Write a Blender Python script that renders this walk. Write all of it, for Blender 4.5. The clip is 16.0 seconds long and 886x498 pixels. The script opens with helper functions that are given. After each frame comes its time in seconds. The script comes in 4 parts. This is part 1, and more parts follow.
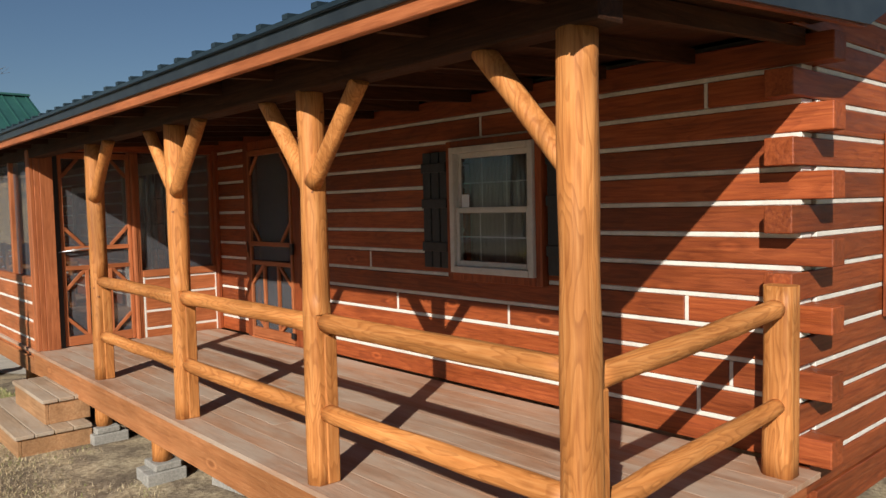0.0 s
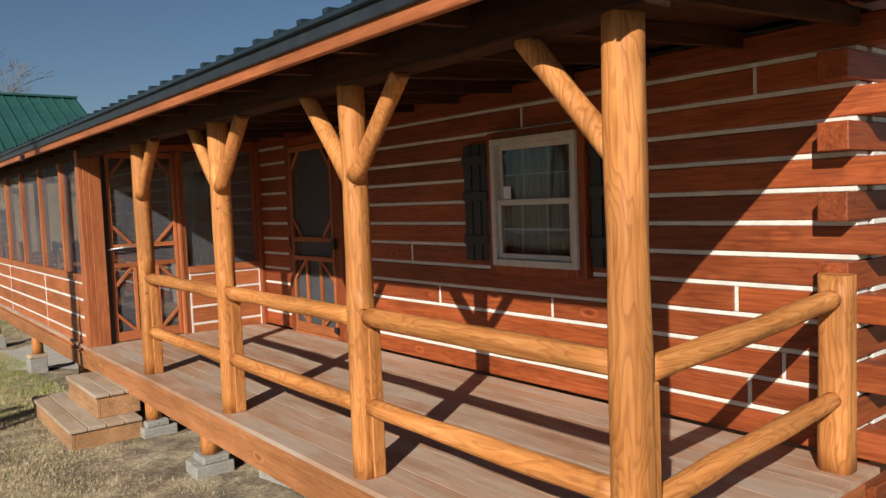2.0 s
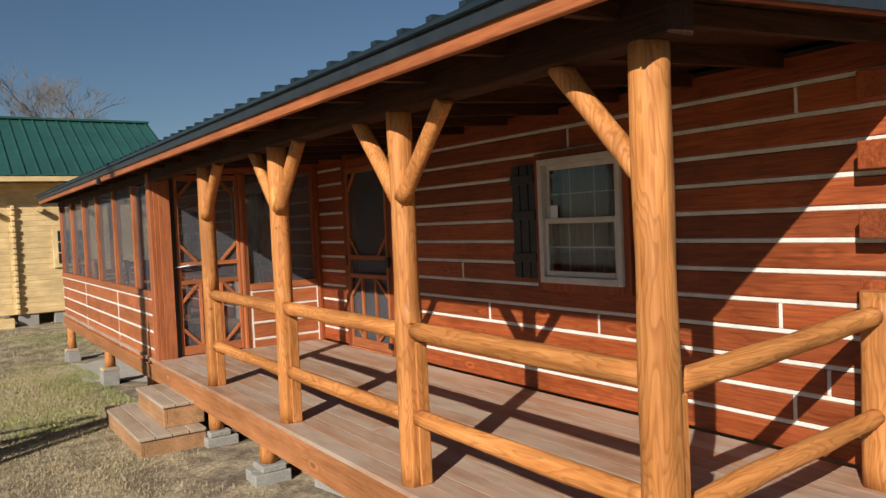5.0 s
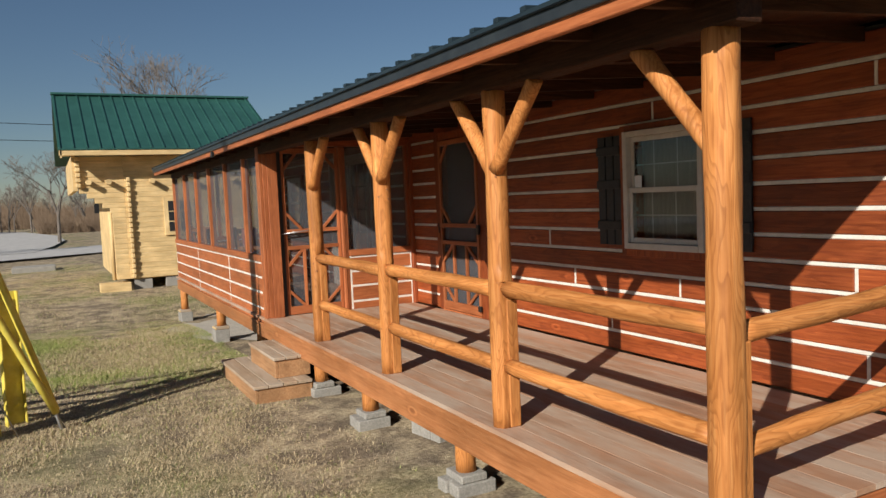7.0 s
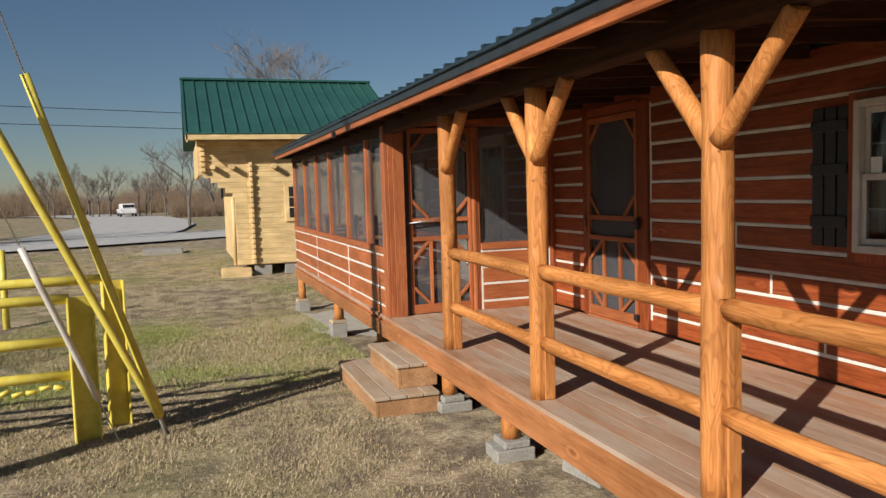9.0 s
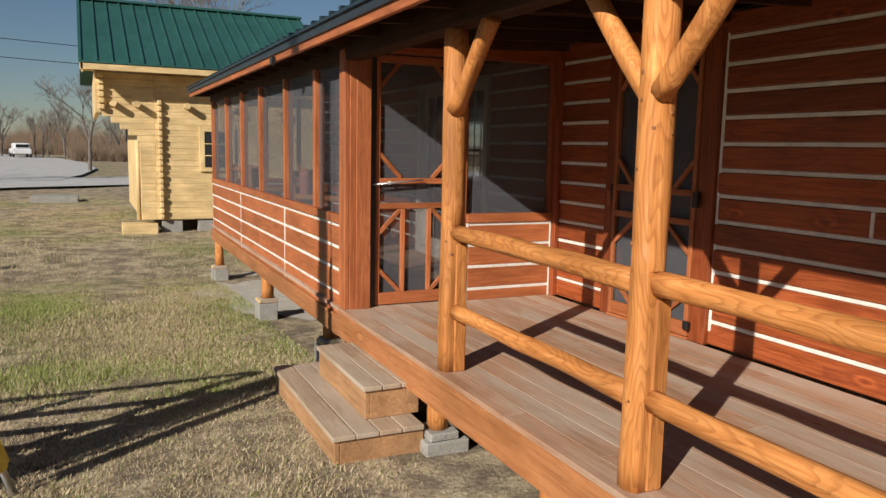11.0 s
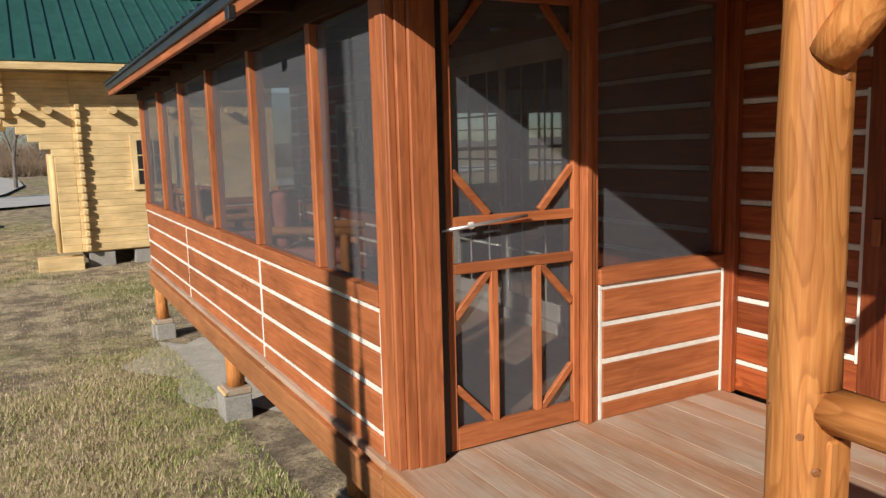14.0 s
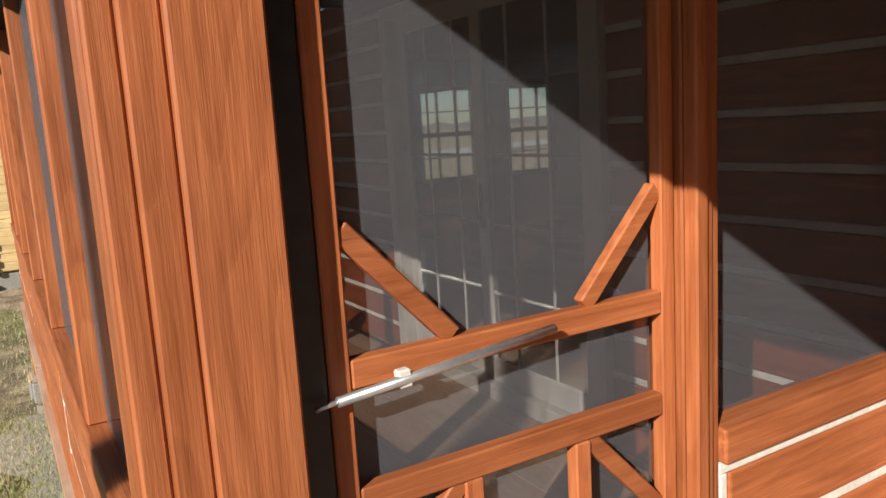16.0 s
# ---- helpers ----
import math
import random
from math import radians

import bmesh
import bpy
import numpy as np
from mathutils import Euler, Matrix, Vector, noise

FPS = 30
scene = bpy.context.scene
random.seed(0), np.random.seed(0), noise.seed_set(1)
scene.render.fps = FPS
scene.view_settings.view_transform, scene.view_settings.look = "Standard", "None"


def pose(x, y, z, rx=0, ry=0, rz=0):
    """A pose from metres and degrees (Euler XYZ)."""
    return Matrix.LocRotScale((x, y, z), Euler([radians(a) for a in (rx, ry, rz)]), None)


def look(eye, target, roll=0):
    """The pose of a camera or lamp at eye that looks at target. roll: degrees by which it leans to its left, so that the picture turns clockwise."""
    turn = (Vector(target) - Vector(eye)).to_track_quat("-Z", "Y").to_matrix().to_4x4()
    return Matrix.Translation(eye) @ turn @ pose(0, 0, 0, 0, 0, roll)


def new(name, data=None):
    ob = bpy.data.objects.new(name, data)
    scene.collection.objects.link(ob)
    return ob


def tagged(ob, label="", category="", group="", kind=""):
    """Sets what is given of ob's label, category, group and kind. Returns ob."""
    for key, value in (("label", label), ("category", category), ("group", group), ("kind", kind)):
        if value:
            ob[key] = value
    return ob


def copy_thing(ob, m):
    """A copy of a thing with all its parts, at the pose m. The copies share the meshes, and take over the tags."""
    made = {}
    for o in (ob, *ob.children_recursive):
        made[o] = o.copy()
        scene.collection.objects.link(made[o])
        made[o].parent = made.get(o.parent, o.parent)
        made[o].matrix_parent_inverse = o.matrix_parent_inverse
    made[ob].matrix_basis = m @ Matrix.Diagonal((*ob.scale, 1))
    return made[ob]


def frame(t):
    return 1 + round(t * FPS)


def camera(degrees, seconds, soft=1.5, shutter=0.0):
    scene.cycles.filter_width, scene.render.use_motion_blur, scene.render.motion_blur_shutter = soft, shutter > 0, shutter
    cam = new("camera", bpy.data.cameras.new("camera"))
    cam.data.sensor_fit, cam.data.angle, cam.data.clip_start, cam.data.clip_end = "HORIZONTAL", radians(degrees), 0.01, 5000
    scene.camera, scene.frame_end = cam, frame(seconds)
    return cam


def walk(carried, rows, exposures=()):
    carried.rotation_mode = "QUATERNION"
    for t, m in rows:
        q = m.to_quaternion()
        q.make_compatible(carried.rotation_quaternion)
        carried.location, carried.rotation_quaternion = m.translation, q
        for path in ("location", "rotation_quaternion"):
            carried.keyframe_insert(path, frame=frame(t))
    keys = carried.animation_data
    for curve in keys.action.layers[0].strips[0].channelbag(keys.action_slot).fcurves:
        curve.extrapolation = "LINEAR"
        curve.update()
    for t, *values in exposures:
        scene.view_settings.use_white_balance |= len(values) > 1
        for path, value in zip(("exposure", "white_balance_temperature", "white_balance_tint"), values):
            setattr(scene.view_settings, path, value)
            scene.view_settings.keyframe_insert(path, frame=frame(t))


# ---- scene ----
cam = camera(60.8, 16.0)
PATH = [
    (0, (0.048, -0.664, 2.018), (1.372, 0.831, 1.904), -1.3),
    (0.5, (0.073, -0.664, 2.022), (1.408, 0.82, 1.904), -1.6),
    (1, (0.079, -0.654, 2.022), (1.386, 0.855, 1.901), -1.9),
    (1.5, (0.07, -0.634, 2.017), (1.332, 0.913, 1.893), -2.1),
    (2, (0.053, -0.631, 2.014), (1.296, 0.931, 1.886), -2.2),
    (2.5, (0.042, -0.645, 2.018), (1.284, 0.918, 1.899), -2.0),
    (3, (0.017, -0.664, 2.018), (1.257, 0.902, 1.92), -1.8),
    (3.5, (0.011, -0.679, 2.018), (1.243, 0.894, 1.938), -1.9),
    (4, (0.014, -0.68, 2.021), (1.231, 0.905, 1.95), -2.3),
    (4.2, (0.016, -0.686, 2.018), (1.224, 0.907, 1.952), -2.4),
    (6.3, (-0.1, -1.104, 2.011), (0.883, 0.634, 1.898), -2.5),
    (6.5, (-0.156, -1.128, 2.003), (0.826, 0.611, 1.883), -2.5),
    (7, (-0.255, -1.167, 2.001), (0.667, 0.602, 1.862), -2.5),
    (7.5, (-0.258, -1.085, 2.005), (0.541, 0.742, 1.854), -2.9),
    (8, (-0.166, -0.824, 1.99), (0.497, 1.057, 1.838), -2.7),
    (8.2, (-0.125, -0.699, 1.995), (0.494, 1.196, 1.845), -2.6),
    (10.3, (0.044, 1.34, 1.93), (0.796, 3.182, 1.73), 1.5),
    (10.5, (0.076, 1.535, 1.944), (0.862, 3.36, 1.716), 1.4),
    (11, (0.164, 2.081, 1.929), (1.011, 3.872, 1.665), 1.2),
    (11.5, (0.268, 2.599, 1.982), (1.168, 4.361, 1.69), 0.8),
    (12, (0.358, 3.111, 1.978), (1.295, 4.852, 1.67), 0.6),
    (12.5, (0.484, 3.649, 1.958), (1.403, 5.4, 1.658), 0.4),
    (13, (0.51, 4.08, 2.0), (1.406, 5.842, 1.712), -0.1),
    (13.5, (0.525, 4.574, 2.026), (1.445, 6.329, 1.755), -0.8),
    (14, (0.72, 5.066, 1.995), (1.678, 6.799, 1.718), -1.5),
    (14.5, (0.912, 5.548, 1.975), (1.957, 7.226, 1.672), -1.8),
    (15, (1.154, 6.02, 1.952), (2.256, 7.659, 1.638), -2.1),
    (15.5, (1.58, 6.49, 1.941), (2.657, 8.145, 1.627), -2.3),
    (16, (1.9, 6.858, 2.015), (2.902, 8.559, 1.693), -3.5),
]
EXPOSURE = 0.28
walk(cam, [(t, look(eye, target, roll)) for t, eye, target, roll in PATH], [(0.0, EXPOSURE), (13.5, EXPOSURE), (16.0, EXPOSURE + 0.28)])

# ---- light ----
world = bpy.data.worlds.new("world")
scene.world = world
world.use_nodes = True
wn = world.node_tree.nodes
sky = wn.new("ShaderNodeTexSky")
sky.sky_type, sky.sun_disc = "NISHITA", False
SUN_DIR = Vector((1.0, 0.66, -0.63)).normalized()
sky.sun_elevation = math.asin(-SUN_DIR.z)
sky.sun_rotation = math.atan2(-SUN_DIR.x, -SUN_DIR.y)
sky.air_density, sky.dust_density, sky.ozone_density = 1.0, 0.15, 4.0
world.node_tree.links.new(sky.outputs[0], wn["Background"].inputs[0])
wn["Background"].inputs[1].default_value = 0.043
sun = new("sun", bpy.data.lights.new("sun", "SUN"))
sun.data.energy, sun.data.angle, sun.data.color = 5.0, radians(0.5), (1.0, 0.935, 0.85)
sun.matrix_world = look((0, 0, 30), Vector((0, 0, 30)) + SUN_DIR)

# ---- materials ----


def material(name, rough=0.6, metal=0.0, spec=0.5):
    m = bpy.data.materials.new(name)
    m.use_nodes = True
    b = m.node_tree.nodes["Principled BSDF"]
    b.inputs["Roughness"].default_value, b.inputs["Metallic"].default_value = rough, metal
    b.inputs["Specular IOR Level"].default_value = spec
    return m, m.node_tree.nodes, m.node_tree.links, b


def tex_noise(n, l, vec, scale, detail=4.0, rough=0.55):
    t = n.new("ShaderNodeTexNoise")
    t.inputs["Scale"].default_value, t.inputs["Detail"].default_value, t.inputs["Roughness"].default_value = scale, detail, rough
    l.new(vec, t.inputs["Vector"])
    return t.outputs["Fac"]


def stretched(n, l, scale):
    c, mp = n.new("ShaderNodeTexCoord"), n.new("ShaderNodeMapping")
    mp.inputs["Scale"].default_value = scale
    l.new(c.outputs["Object"], mp.inputs["Vector"])
    return mp.outputs[0], c.outputs["Object"]


def ramp(n, l, fac, stops):
    r = n.new("ShaderNodeValToRGB")
    while len(r.color_ramp.elements) < len(stops):
        r.color_ramp.elements.new(0.5)
    for e, (p, c) in zip(r.color_ramp.elements, stops):
        e.position, e.color = p, (*c, 1)
    l.new(fac, r.inputs[0])
    return r.outputs[0]


def mix(n, l, kind, fac, a, b):
    m = n.new("ShaderNodeMix")
    m.data_type, m.blend_type = "RGBA", kind
    for sock, v in ((m.inputs[0], fac), (m.inputs[6], a), (m.inputs[7], b)):
        if isinstance(v, (int, float)):
            sock.default_value = v
        elif isinstance(v, tuple):
            sock.default_value = (*v, 1)
        else:
            l.new(v, sock)
    return m.outputs[2]


def bump(n, l, b, height, strength, dist=0.01):
    k = n.new("ShaderNodeBump")
    k.inputs["Strength"].default_value, k.inputs["Distance"].default_value = strength, dist
    l.new(height, k.inputs["Height"])
    l.new(k.outputs[0], b.inputs["Normal"])


def wood(name, dark, mid, light, axis, rough=0.5, knots=0.8, vary=0.35, spec=0.4, grain=60.0, figure=0.4, rings=11.0, worn=None):
    """Stained wood: fine grain along one axis, flame figure, knots with pale rims, blotches, worn patches and a tone of its own for each piece."""
    m, n, l, b = material(name, rough, 0, spec)
    info = n.new("ShaderNodeObjectInfo")
    shift = n.new("ShaderNodeMath")
    shift.operation = "MULTIPLY"
    shift.inputs[1].default_value = 37.0
    l.new(info.outputs["Random"], shift.inputs[0])

    def field(across, along, detail, roughness):
        sc = [across] * 3
        sc["xyz".index(axis)] = along
        v, o = stretched(n, l, sc)
        add = n.new("ShaderNodeVectorMath")
        l.new(v, add.inputs[0])
        l.new(shift.outputs[0], add.inputs[1])
        return tex_noise(n, l, add.outputs[0], 1.0, detail, roughness), add.outputs[0], o
    fine, _, o = field(grain, grain * 0.045, 5, 0.65)
    broad, _, _ = field(7.0, 1.1, 4, 0.6)
    col = ramp(n, l, fine, [(0.30, dark), (0.5, mid), (0.72, light)])
    col = mix(n, l, "MULTIPLY", 0.7, col, ramp(n, l, broad, [(0.32, (0.68, 0.66, 0.64)), (0.66, (1.12, 1.11, 1.1))]))
    # growth rings: thin dark lines along the contours of a slow field
    flame, _, _ = field(5.0, 0.9, 2.5, 0.55)
    many = n.new("ShaderNodeMath")
    many.operation = "MULTIPLY"
    many.inputs[1].default_value = rings
    l.new(flame, many.inputs[0])
    saw = n.new("ShaderNodeMath")
    saw.operation = "FRACT"
    l.new(many.outputs[0], saw.inputs[0])
    lines = ramp(n, l, saw.outputs[0], [(0.0, (1.1, 1.1, 1.1)), (0.55, (1.02, 1.0, 0.98)), (0.86, (0.66, 0.56, 0.48)), (0.95, (0.72, 0.64, 0.58)), (1.0, (1.08, 1.08, 1.08))])
    col = mix(n, l, "MULTIPLY", figure, col, lines)
    blot = tex_noise(n, l, o, 2.2, 5, 0.6)
    col = mix(n, l, "MULTIPLY", 0.6, col, ramp(n, l, blot, [(0.35, (0.72, 0.70, 0.68)), (0.7, (1.1, 1.1, 1.1))]))
    if worn:
        rub, _, _ = field(3.4, 0.7, 6, 0.68)
        col = mix(n, l, "MIX", ramp(n, l, rub, [(0.40, (0.12,) * 3), (0.62, (0.85,) * 3)]), col, worn)
    if knots:
        _, kv, _ = field(3.6, 1.5, 2, 0.5)
        vor = n.new("ShaderNodeTexVoronoi")
        vor.inputs["Scale"].default_value = 0.9
        l.new(kv, vor.inputs["Vector"])
        kn = ramp(n, l, vor.outputs["Distance"], [(0.0, (0.42, 0.32, 0.26)), (0.05, (0.62, 0.52, 0.44)), (0.085, (1.45, 1.5, 1.55)), (0.13, (0.82, 0.78, 0.74)), (0.19, (1, 1, 1))])
        col = mix(n, l, "MULTIPLY", knots, col, kn)
    pv = ramp(n, l, info.outputs["Random"], [(0.0, (1 - vary, 1 - vary, 1 - vary)), (1.0, (1 + vary * 0.5,) * 3)])
    col = mix(n, l, "MULTIPLY", 1.0, col, pv)
    l.new(col, b.inputs["Base Color"])
    both = n.new("ShaderNodeMath")
    both.operation = "MULTIPLY_ADD"
    both.inputs[1].default_value = -0.35
    l.new(saw.outputs[0], both.inputs[0])
    l.new(fine, both.inputs[2])
    bump(n, l, b, both.outputs[0], 0.5, 0.006)
    rr = ramp(n, l, broad, [(0.3, (rough - 0.1,) * 3), (0.7, (rough + 0.15,) * 3)])
    l.new(rr, b.inputs["Roughness"])
    return m


def plain(name, a, c, scale=12.0, rough=0.6, metal=0.0, strength=0.2, spec=0.5):
    m, n, l, b = material(name, rough, metal, spec)
    v, o = stretched(n, l, (1, 1, 1))
    f1, f2 = tex_noise(n, l, o, scale, 5, 0.6), tex_noise(n, l, o, scale * 0.13, 3)
    col = ramp(n, l, f1, [(0.3, a), (0.72, c)])
    col = mix(n, l, "MULTIPLY", 0.6, col, ramp(n, l, f2, [(0.3, (0.72, 0.72, 0.72)), (0.7, (1.1, 1.1, 1.1))]))
    l.new(col, b.inputs["Base Color"])
    if strength:
        bump(n, l, b, f1, strength, 0.006)
    return m


RED = ((0.22, 0.046, 0.014), (0.33, 0.075, 0.020), (0.43, 0.112, 0.032))
red_y = wood("red_stain_along_y", *RED, "y", figure=0.45)
red_x = wood("red_stain_along_x", *RED, "x", figure=0.45)
red_z = wood("red_stain_along_z", *RED, "z", figure=0.45)
TRIM = ((0.34, 0.100, 0.034), (0.44, 0.138, 0.048), (0.53, 0.185, 0.070))
trim_z = wood("door_stain_along_z", *TRIM, "z", vary=0.18, figure=0.3)
trim_x = wood("door_stain_along_x", *TRIM, "x", vary=0.18, figure=0.3)
trim_y = wood("door_stain_along_y", *TRIM, "y", vary=0.18, figure=0.3)
HONEY = ((0.45, 0.165, 0.042), (0.58, 0.235, 0.066), (0.68, 0.32, 0.108))
honey_z = wood("peeled_log_along_z", *HONEY, "z", 0.55, 0.7, 0.14, spec=0.3, figure=0.6, rings=26.0)
honey_y = wood("peeled_log_along_y", *HONEY, "y", 0.55, 0.7, 0.14, spec=0.3, figure=0.6, rings=26.0)
honey_x = wood("peeled_log_along_x", *HONEY, "x", 0.55, 0.7, 0.14, spec=0.3, figure=0.6, rings=26.0)
# brown roof timber, its colour darkened further for the shade under the porch
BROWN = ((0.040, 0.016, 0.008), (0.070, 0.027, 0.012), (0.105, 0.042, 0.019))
brown_x = wood("shaded_roof_timber_along_x", *BROWN, "x", 0.75, 0.5, spec=0.2)
brown_y = wood("shaded_roof_timber_along_y", *BROWN, "y", 0.75, 0.5, spec=0.2)
deck_mat = wood("worn_deck_board", (0.34, 0.165, 0.085), (0.42, 0.215, 0.115), (0.48, 0.265, 0.15), "y", 0.7, 0.35, 0.06, figure=0.10, worn=(0.47, 0.375, 0.29))
step_mat = wood("weathered_step_board", (0.30, 0.21, 0.13), (0.39, 0.28, 0.18), (0.46, 0.34, 0.23), "y", 0.75, 0.5, 0.12, figure=0.2, worn=(0.44, 0.37, 0.29))
step_x = wood("weathered_step_end", (0.34, 0.18, 0.085), (0.43, 0.235, 0.11), (0.50, 0.30, 0.155), "y", 0.7, 0.6, 0.15, figure=0.25)
rim_mat = wood("faded_rim_stain", (0.34, 0.13, 0.046), (0.42, 0.17, 0.062), (0.48, 0.215, 0.088), "y", 0.6, 0.6, 0.1, figure=0.2)
pine_x = wood("raw_pine_along_x", (0.66, 0.46, 0.21), (0.75, 0.55, 0.27), (0.80, 0.62, 0.34), "x", 0.6, 0.2, 0.06, figure=0.12)
pine_z = wood("raw_pine_along_z", (0.66, 0.46, 0.21), (0.75, 0.55, 0.27), (0.80, 0.62, 0.34), "z", 0.6, 0.2, 0.06, figure=0.12)
chink_mat = plain("white_mortar", (0.66, 0.61, 0.53), (0.80, 0.76, 0.68), 55, 0.85, 0, 0.4)
vinyl = plain("white_vinyl", (0.56, 0.52, 0.46), (0.64, 0.60, 0.54), 30, 0.4, 0, 0.03)
shutter_mat = plain("black_shutter_paint", (0.012, 0.012, 0.014), (0.028, 0.028, 0.03), 30, 0.45, 0, 0.1)
roof_mat = plain("dark_slate_metal", (0.020, 0.034, 0.042), (0.035, 0.055, 0.065), 6, 0.35, 0.3, 0.05)
trim_metal = plain("slate_metal_trim", (0.025, 0.032, 0.038), (0.045, 0.055, 0.06), 8, 0.4, 0.3, 0.05)
green_mat = plain("green_metal_roof", (0.022, 0.085, 0.07), (0.036, 0.118, 0.098), 5, 0.38, 0.1, 0.05)
block_mat = plain("concrete_block", (0.22, 0.21, 0.185), (0.38, 0.36, 0.32), 60, 0.9, 0, 0.5)
slab_mat = plain("dusty_gravel", (0.36, 0.33, 0.28), (0.56, 0.52, 0.45), 40, 0.95, 0, 0.6)
yellow = plain("yellow_pipe_paint", (0.66, 0.52, 0.06), (0.78, 0.66, 0.14), 14, 0.45, 0, 0.15)
steel = plain("galvanised_steel", (0.5, 0.5, 0.5), (0.68, 0.68, 0.68), 40, 0.35, 0.8, 0.05)
black_metal = plain("black_metal", (0.012, 0.012, 0.012), (0.03, 0.03, 0.03), 40, 0.4, 0.3, 0.05)
asphalt = plain("pale_worn_asphalt", (0.40, 0.39, 0.37), (0.50, 0.485, 0.46), 9, 0.9, 0, 0.3)
dark_room = plain("dim_interior_plaster", (0.30, 0.27, 0.23), (0.40, 0.36, 0.31), 3, 0.9, 0, 0.05)
cushion = plain("rust_red_cushion", (0.36, 0.11, 0.08), (0.50, 0.18, 0.13), 20, 0.8, 0, 0.2)
paper = plain("white_paper", (0.8, 0.8, 0.8), (0.86, 0.86, 0.86), 30, 0.8, 0, 0.02)
bark = plain("grey_bark", (0.10, 0.085, 0.07), (0.20, 0.17, 0.145), 6, 0.95, 0, 0.5)
brush_mat = plain("dry_brush", (0.15, 0.10, 0.065), (0.28, 0.20, 0.13), 1.5, 0.95, 0, 0.0)
hill_mat = plain("far_hill_woods", (0.11, 0.10, 0.095), (0.17, 0.155, 0.145), 0.12, 0.95, 0, 0.0)
car_paint = plain("white_car_paint", (0.7, 0.7, 0.7), (0.78, 0.78, 0.78), 4, 0.25, 0, 0.0)

glass, gn, gl, gb = material("window_glass", 0.02)
gb.inputs["Transmission Weight"].default_value, gb.inputs["IOR"].default_value = 1.0, 1.45
gb.inputs["Base Color"].default_value = (0.82, 0.87, 0.87, 1)

screen_mat, sn, sl, sb = material("insect_screen", 0.6)
sb.inputs["Base Color"].default_value = (0.125, 0.13, 0.142, 1)
st = sn.new("ShaderNodeBsdfTransparent")
sm = sn.new("ShaderNodeMixShader")
_, so = stretched(sn, sl, (1, 1, 1))
sf = ramp(sn, sl, tex_noise(sn, sl, so, 3.0, 4), [(0.3, (0.30,) * 3), (0.7, (0.38,) * 3)])
sl.new(sf, sm.inputs[0])
sl.new(st.outputs[0], sm.inputs[1])
sl.new(sb.outputs[0], sm.inputs[2])
sl.new(sm.outputs[0], sn["Material Output"].inputs[0])

ground_mat, n, l, b = material("dry_lawn_soil", 0.95, 0, 0.1)
v, o = stretched(n, l, (1, 1, 1))
patch, fine, mid_n = tex_noise(n, l, o, 0.32, 5, 0.6), tex_noise(n, l, o, 28, 6, 0.7), tex_noise(n, l, o, 2.6, 5, 0.65)
straw = ramp(n, l, fine, [(0.32, (0.22, 0.17, 0.11)), (0.52, (0.47, 0.38, 0.25)), (0.7, (0.64, 0.55, 0.39))])
soil = ramp(n, l, fine, [(0.3, (0.11, 0.085, 0.06)), (0.7, (0.27, 0.215, 0.155))])
green = ramp(n, l, fine, [(0.3, (0.09, 0.12, 0.03)), (0.7, (0.27, 0.29, 0.10))])
col = mix(n, l, "MIX", ramp(n, l, mid_n, [(0.42, (0, 0, 0)), (0.6, (1, 1, 1))]), soil, straw)
col = mix(n, l, "MIX", ramp(n, l, patch, [(0.5, (0, 0, 0)), (0.66, (0.7, 0.7, 0.7))]), col, green)
l.new(col, b.inputs["Base Color"])
bump(n, l, b, fine, 0.8, 0.02)

blade_mat, n, l, b = material("grass_blades", 0.8, 0, 0.2)
geo = n.new("ShaderNodeNewGeometry")
l.new(ramp(n, l, geo.outputs["Random Per Island"], [(0.0, (0.18, 0.13, 0.07)), (0.4, (0.48, 0.38, 0.23)), (0.8, (0.62, 0.51, 0.33)), (1.0, (0.36, 0.30, 0.16))]), b.inputs["Base Color"])
green_blade, n, l, b = material("green_grass_blades", 0.7, 0, 0.25)
geo = n.new("ShaderNodeNewGeometry")
l.new(ramp(n, l, geo.outputs["Random Per Island"], [(0.0, (0.11, 0.15, 0.025)), (0.5, (0.23, 0.28, 0.065)), (1.0, (0.38, 0.40, 0.15))]), b.inputs["Base Color"])

# ---- mesh helpers ----


def box(bm, lo, hi, bev=0.0, seg=1):
    """A box between two corners, with bevelled edges."""
    c = [(a + d) / 2 for a, d in zip(lo, hi)]
    s = [abs(d - a) for a, d in zip(lo, hi)]
    r = bmesh.ops.create_cube(bm, size=1.0, matrix=Matrix.Translation(c) @ Matrix.Diagonal((*s, 1)))
    if bev:
        e = list({e for v in r["verts"] for e in v.link_edges})
        bmesh.ops.bevel(bm, geom=e, offset=min(bev, min(s) * 0.45), segments=seg, affect="EDGES", profile=0.5)
    return bm


def B(lo, hi, bev=0.004, seg=1):
    return box(bmesh.new(), lo, hi, bev, seg)


def bar(p, q, w, d, normal, bev=0.003):
    """A straight bar from p to q, w wide, d deep along normal."""
    p, q, nn = Vector(p), Vector(q), Vector(normal).normalized()
    u = (q - p).normalized()
    s = u.cross(nn)
    m = Matrix((u, s, nn)).transposed().to_4x4()
    m.translation = (p + q) / 2
    bm = box(bmesh.new(), (-(q - p).length / 2, -w / 2, -d / 2), ((q - p).length / 2, w / 2, d / 2), bev)
    bm.transform(m)
    return bm


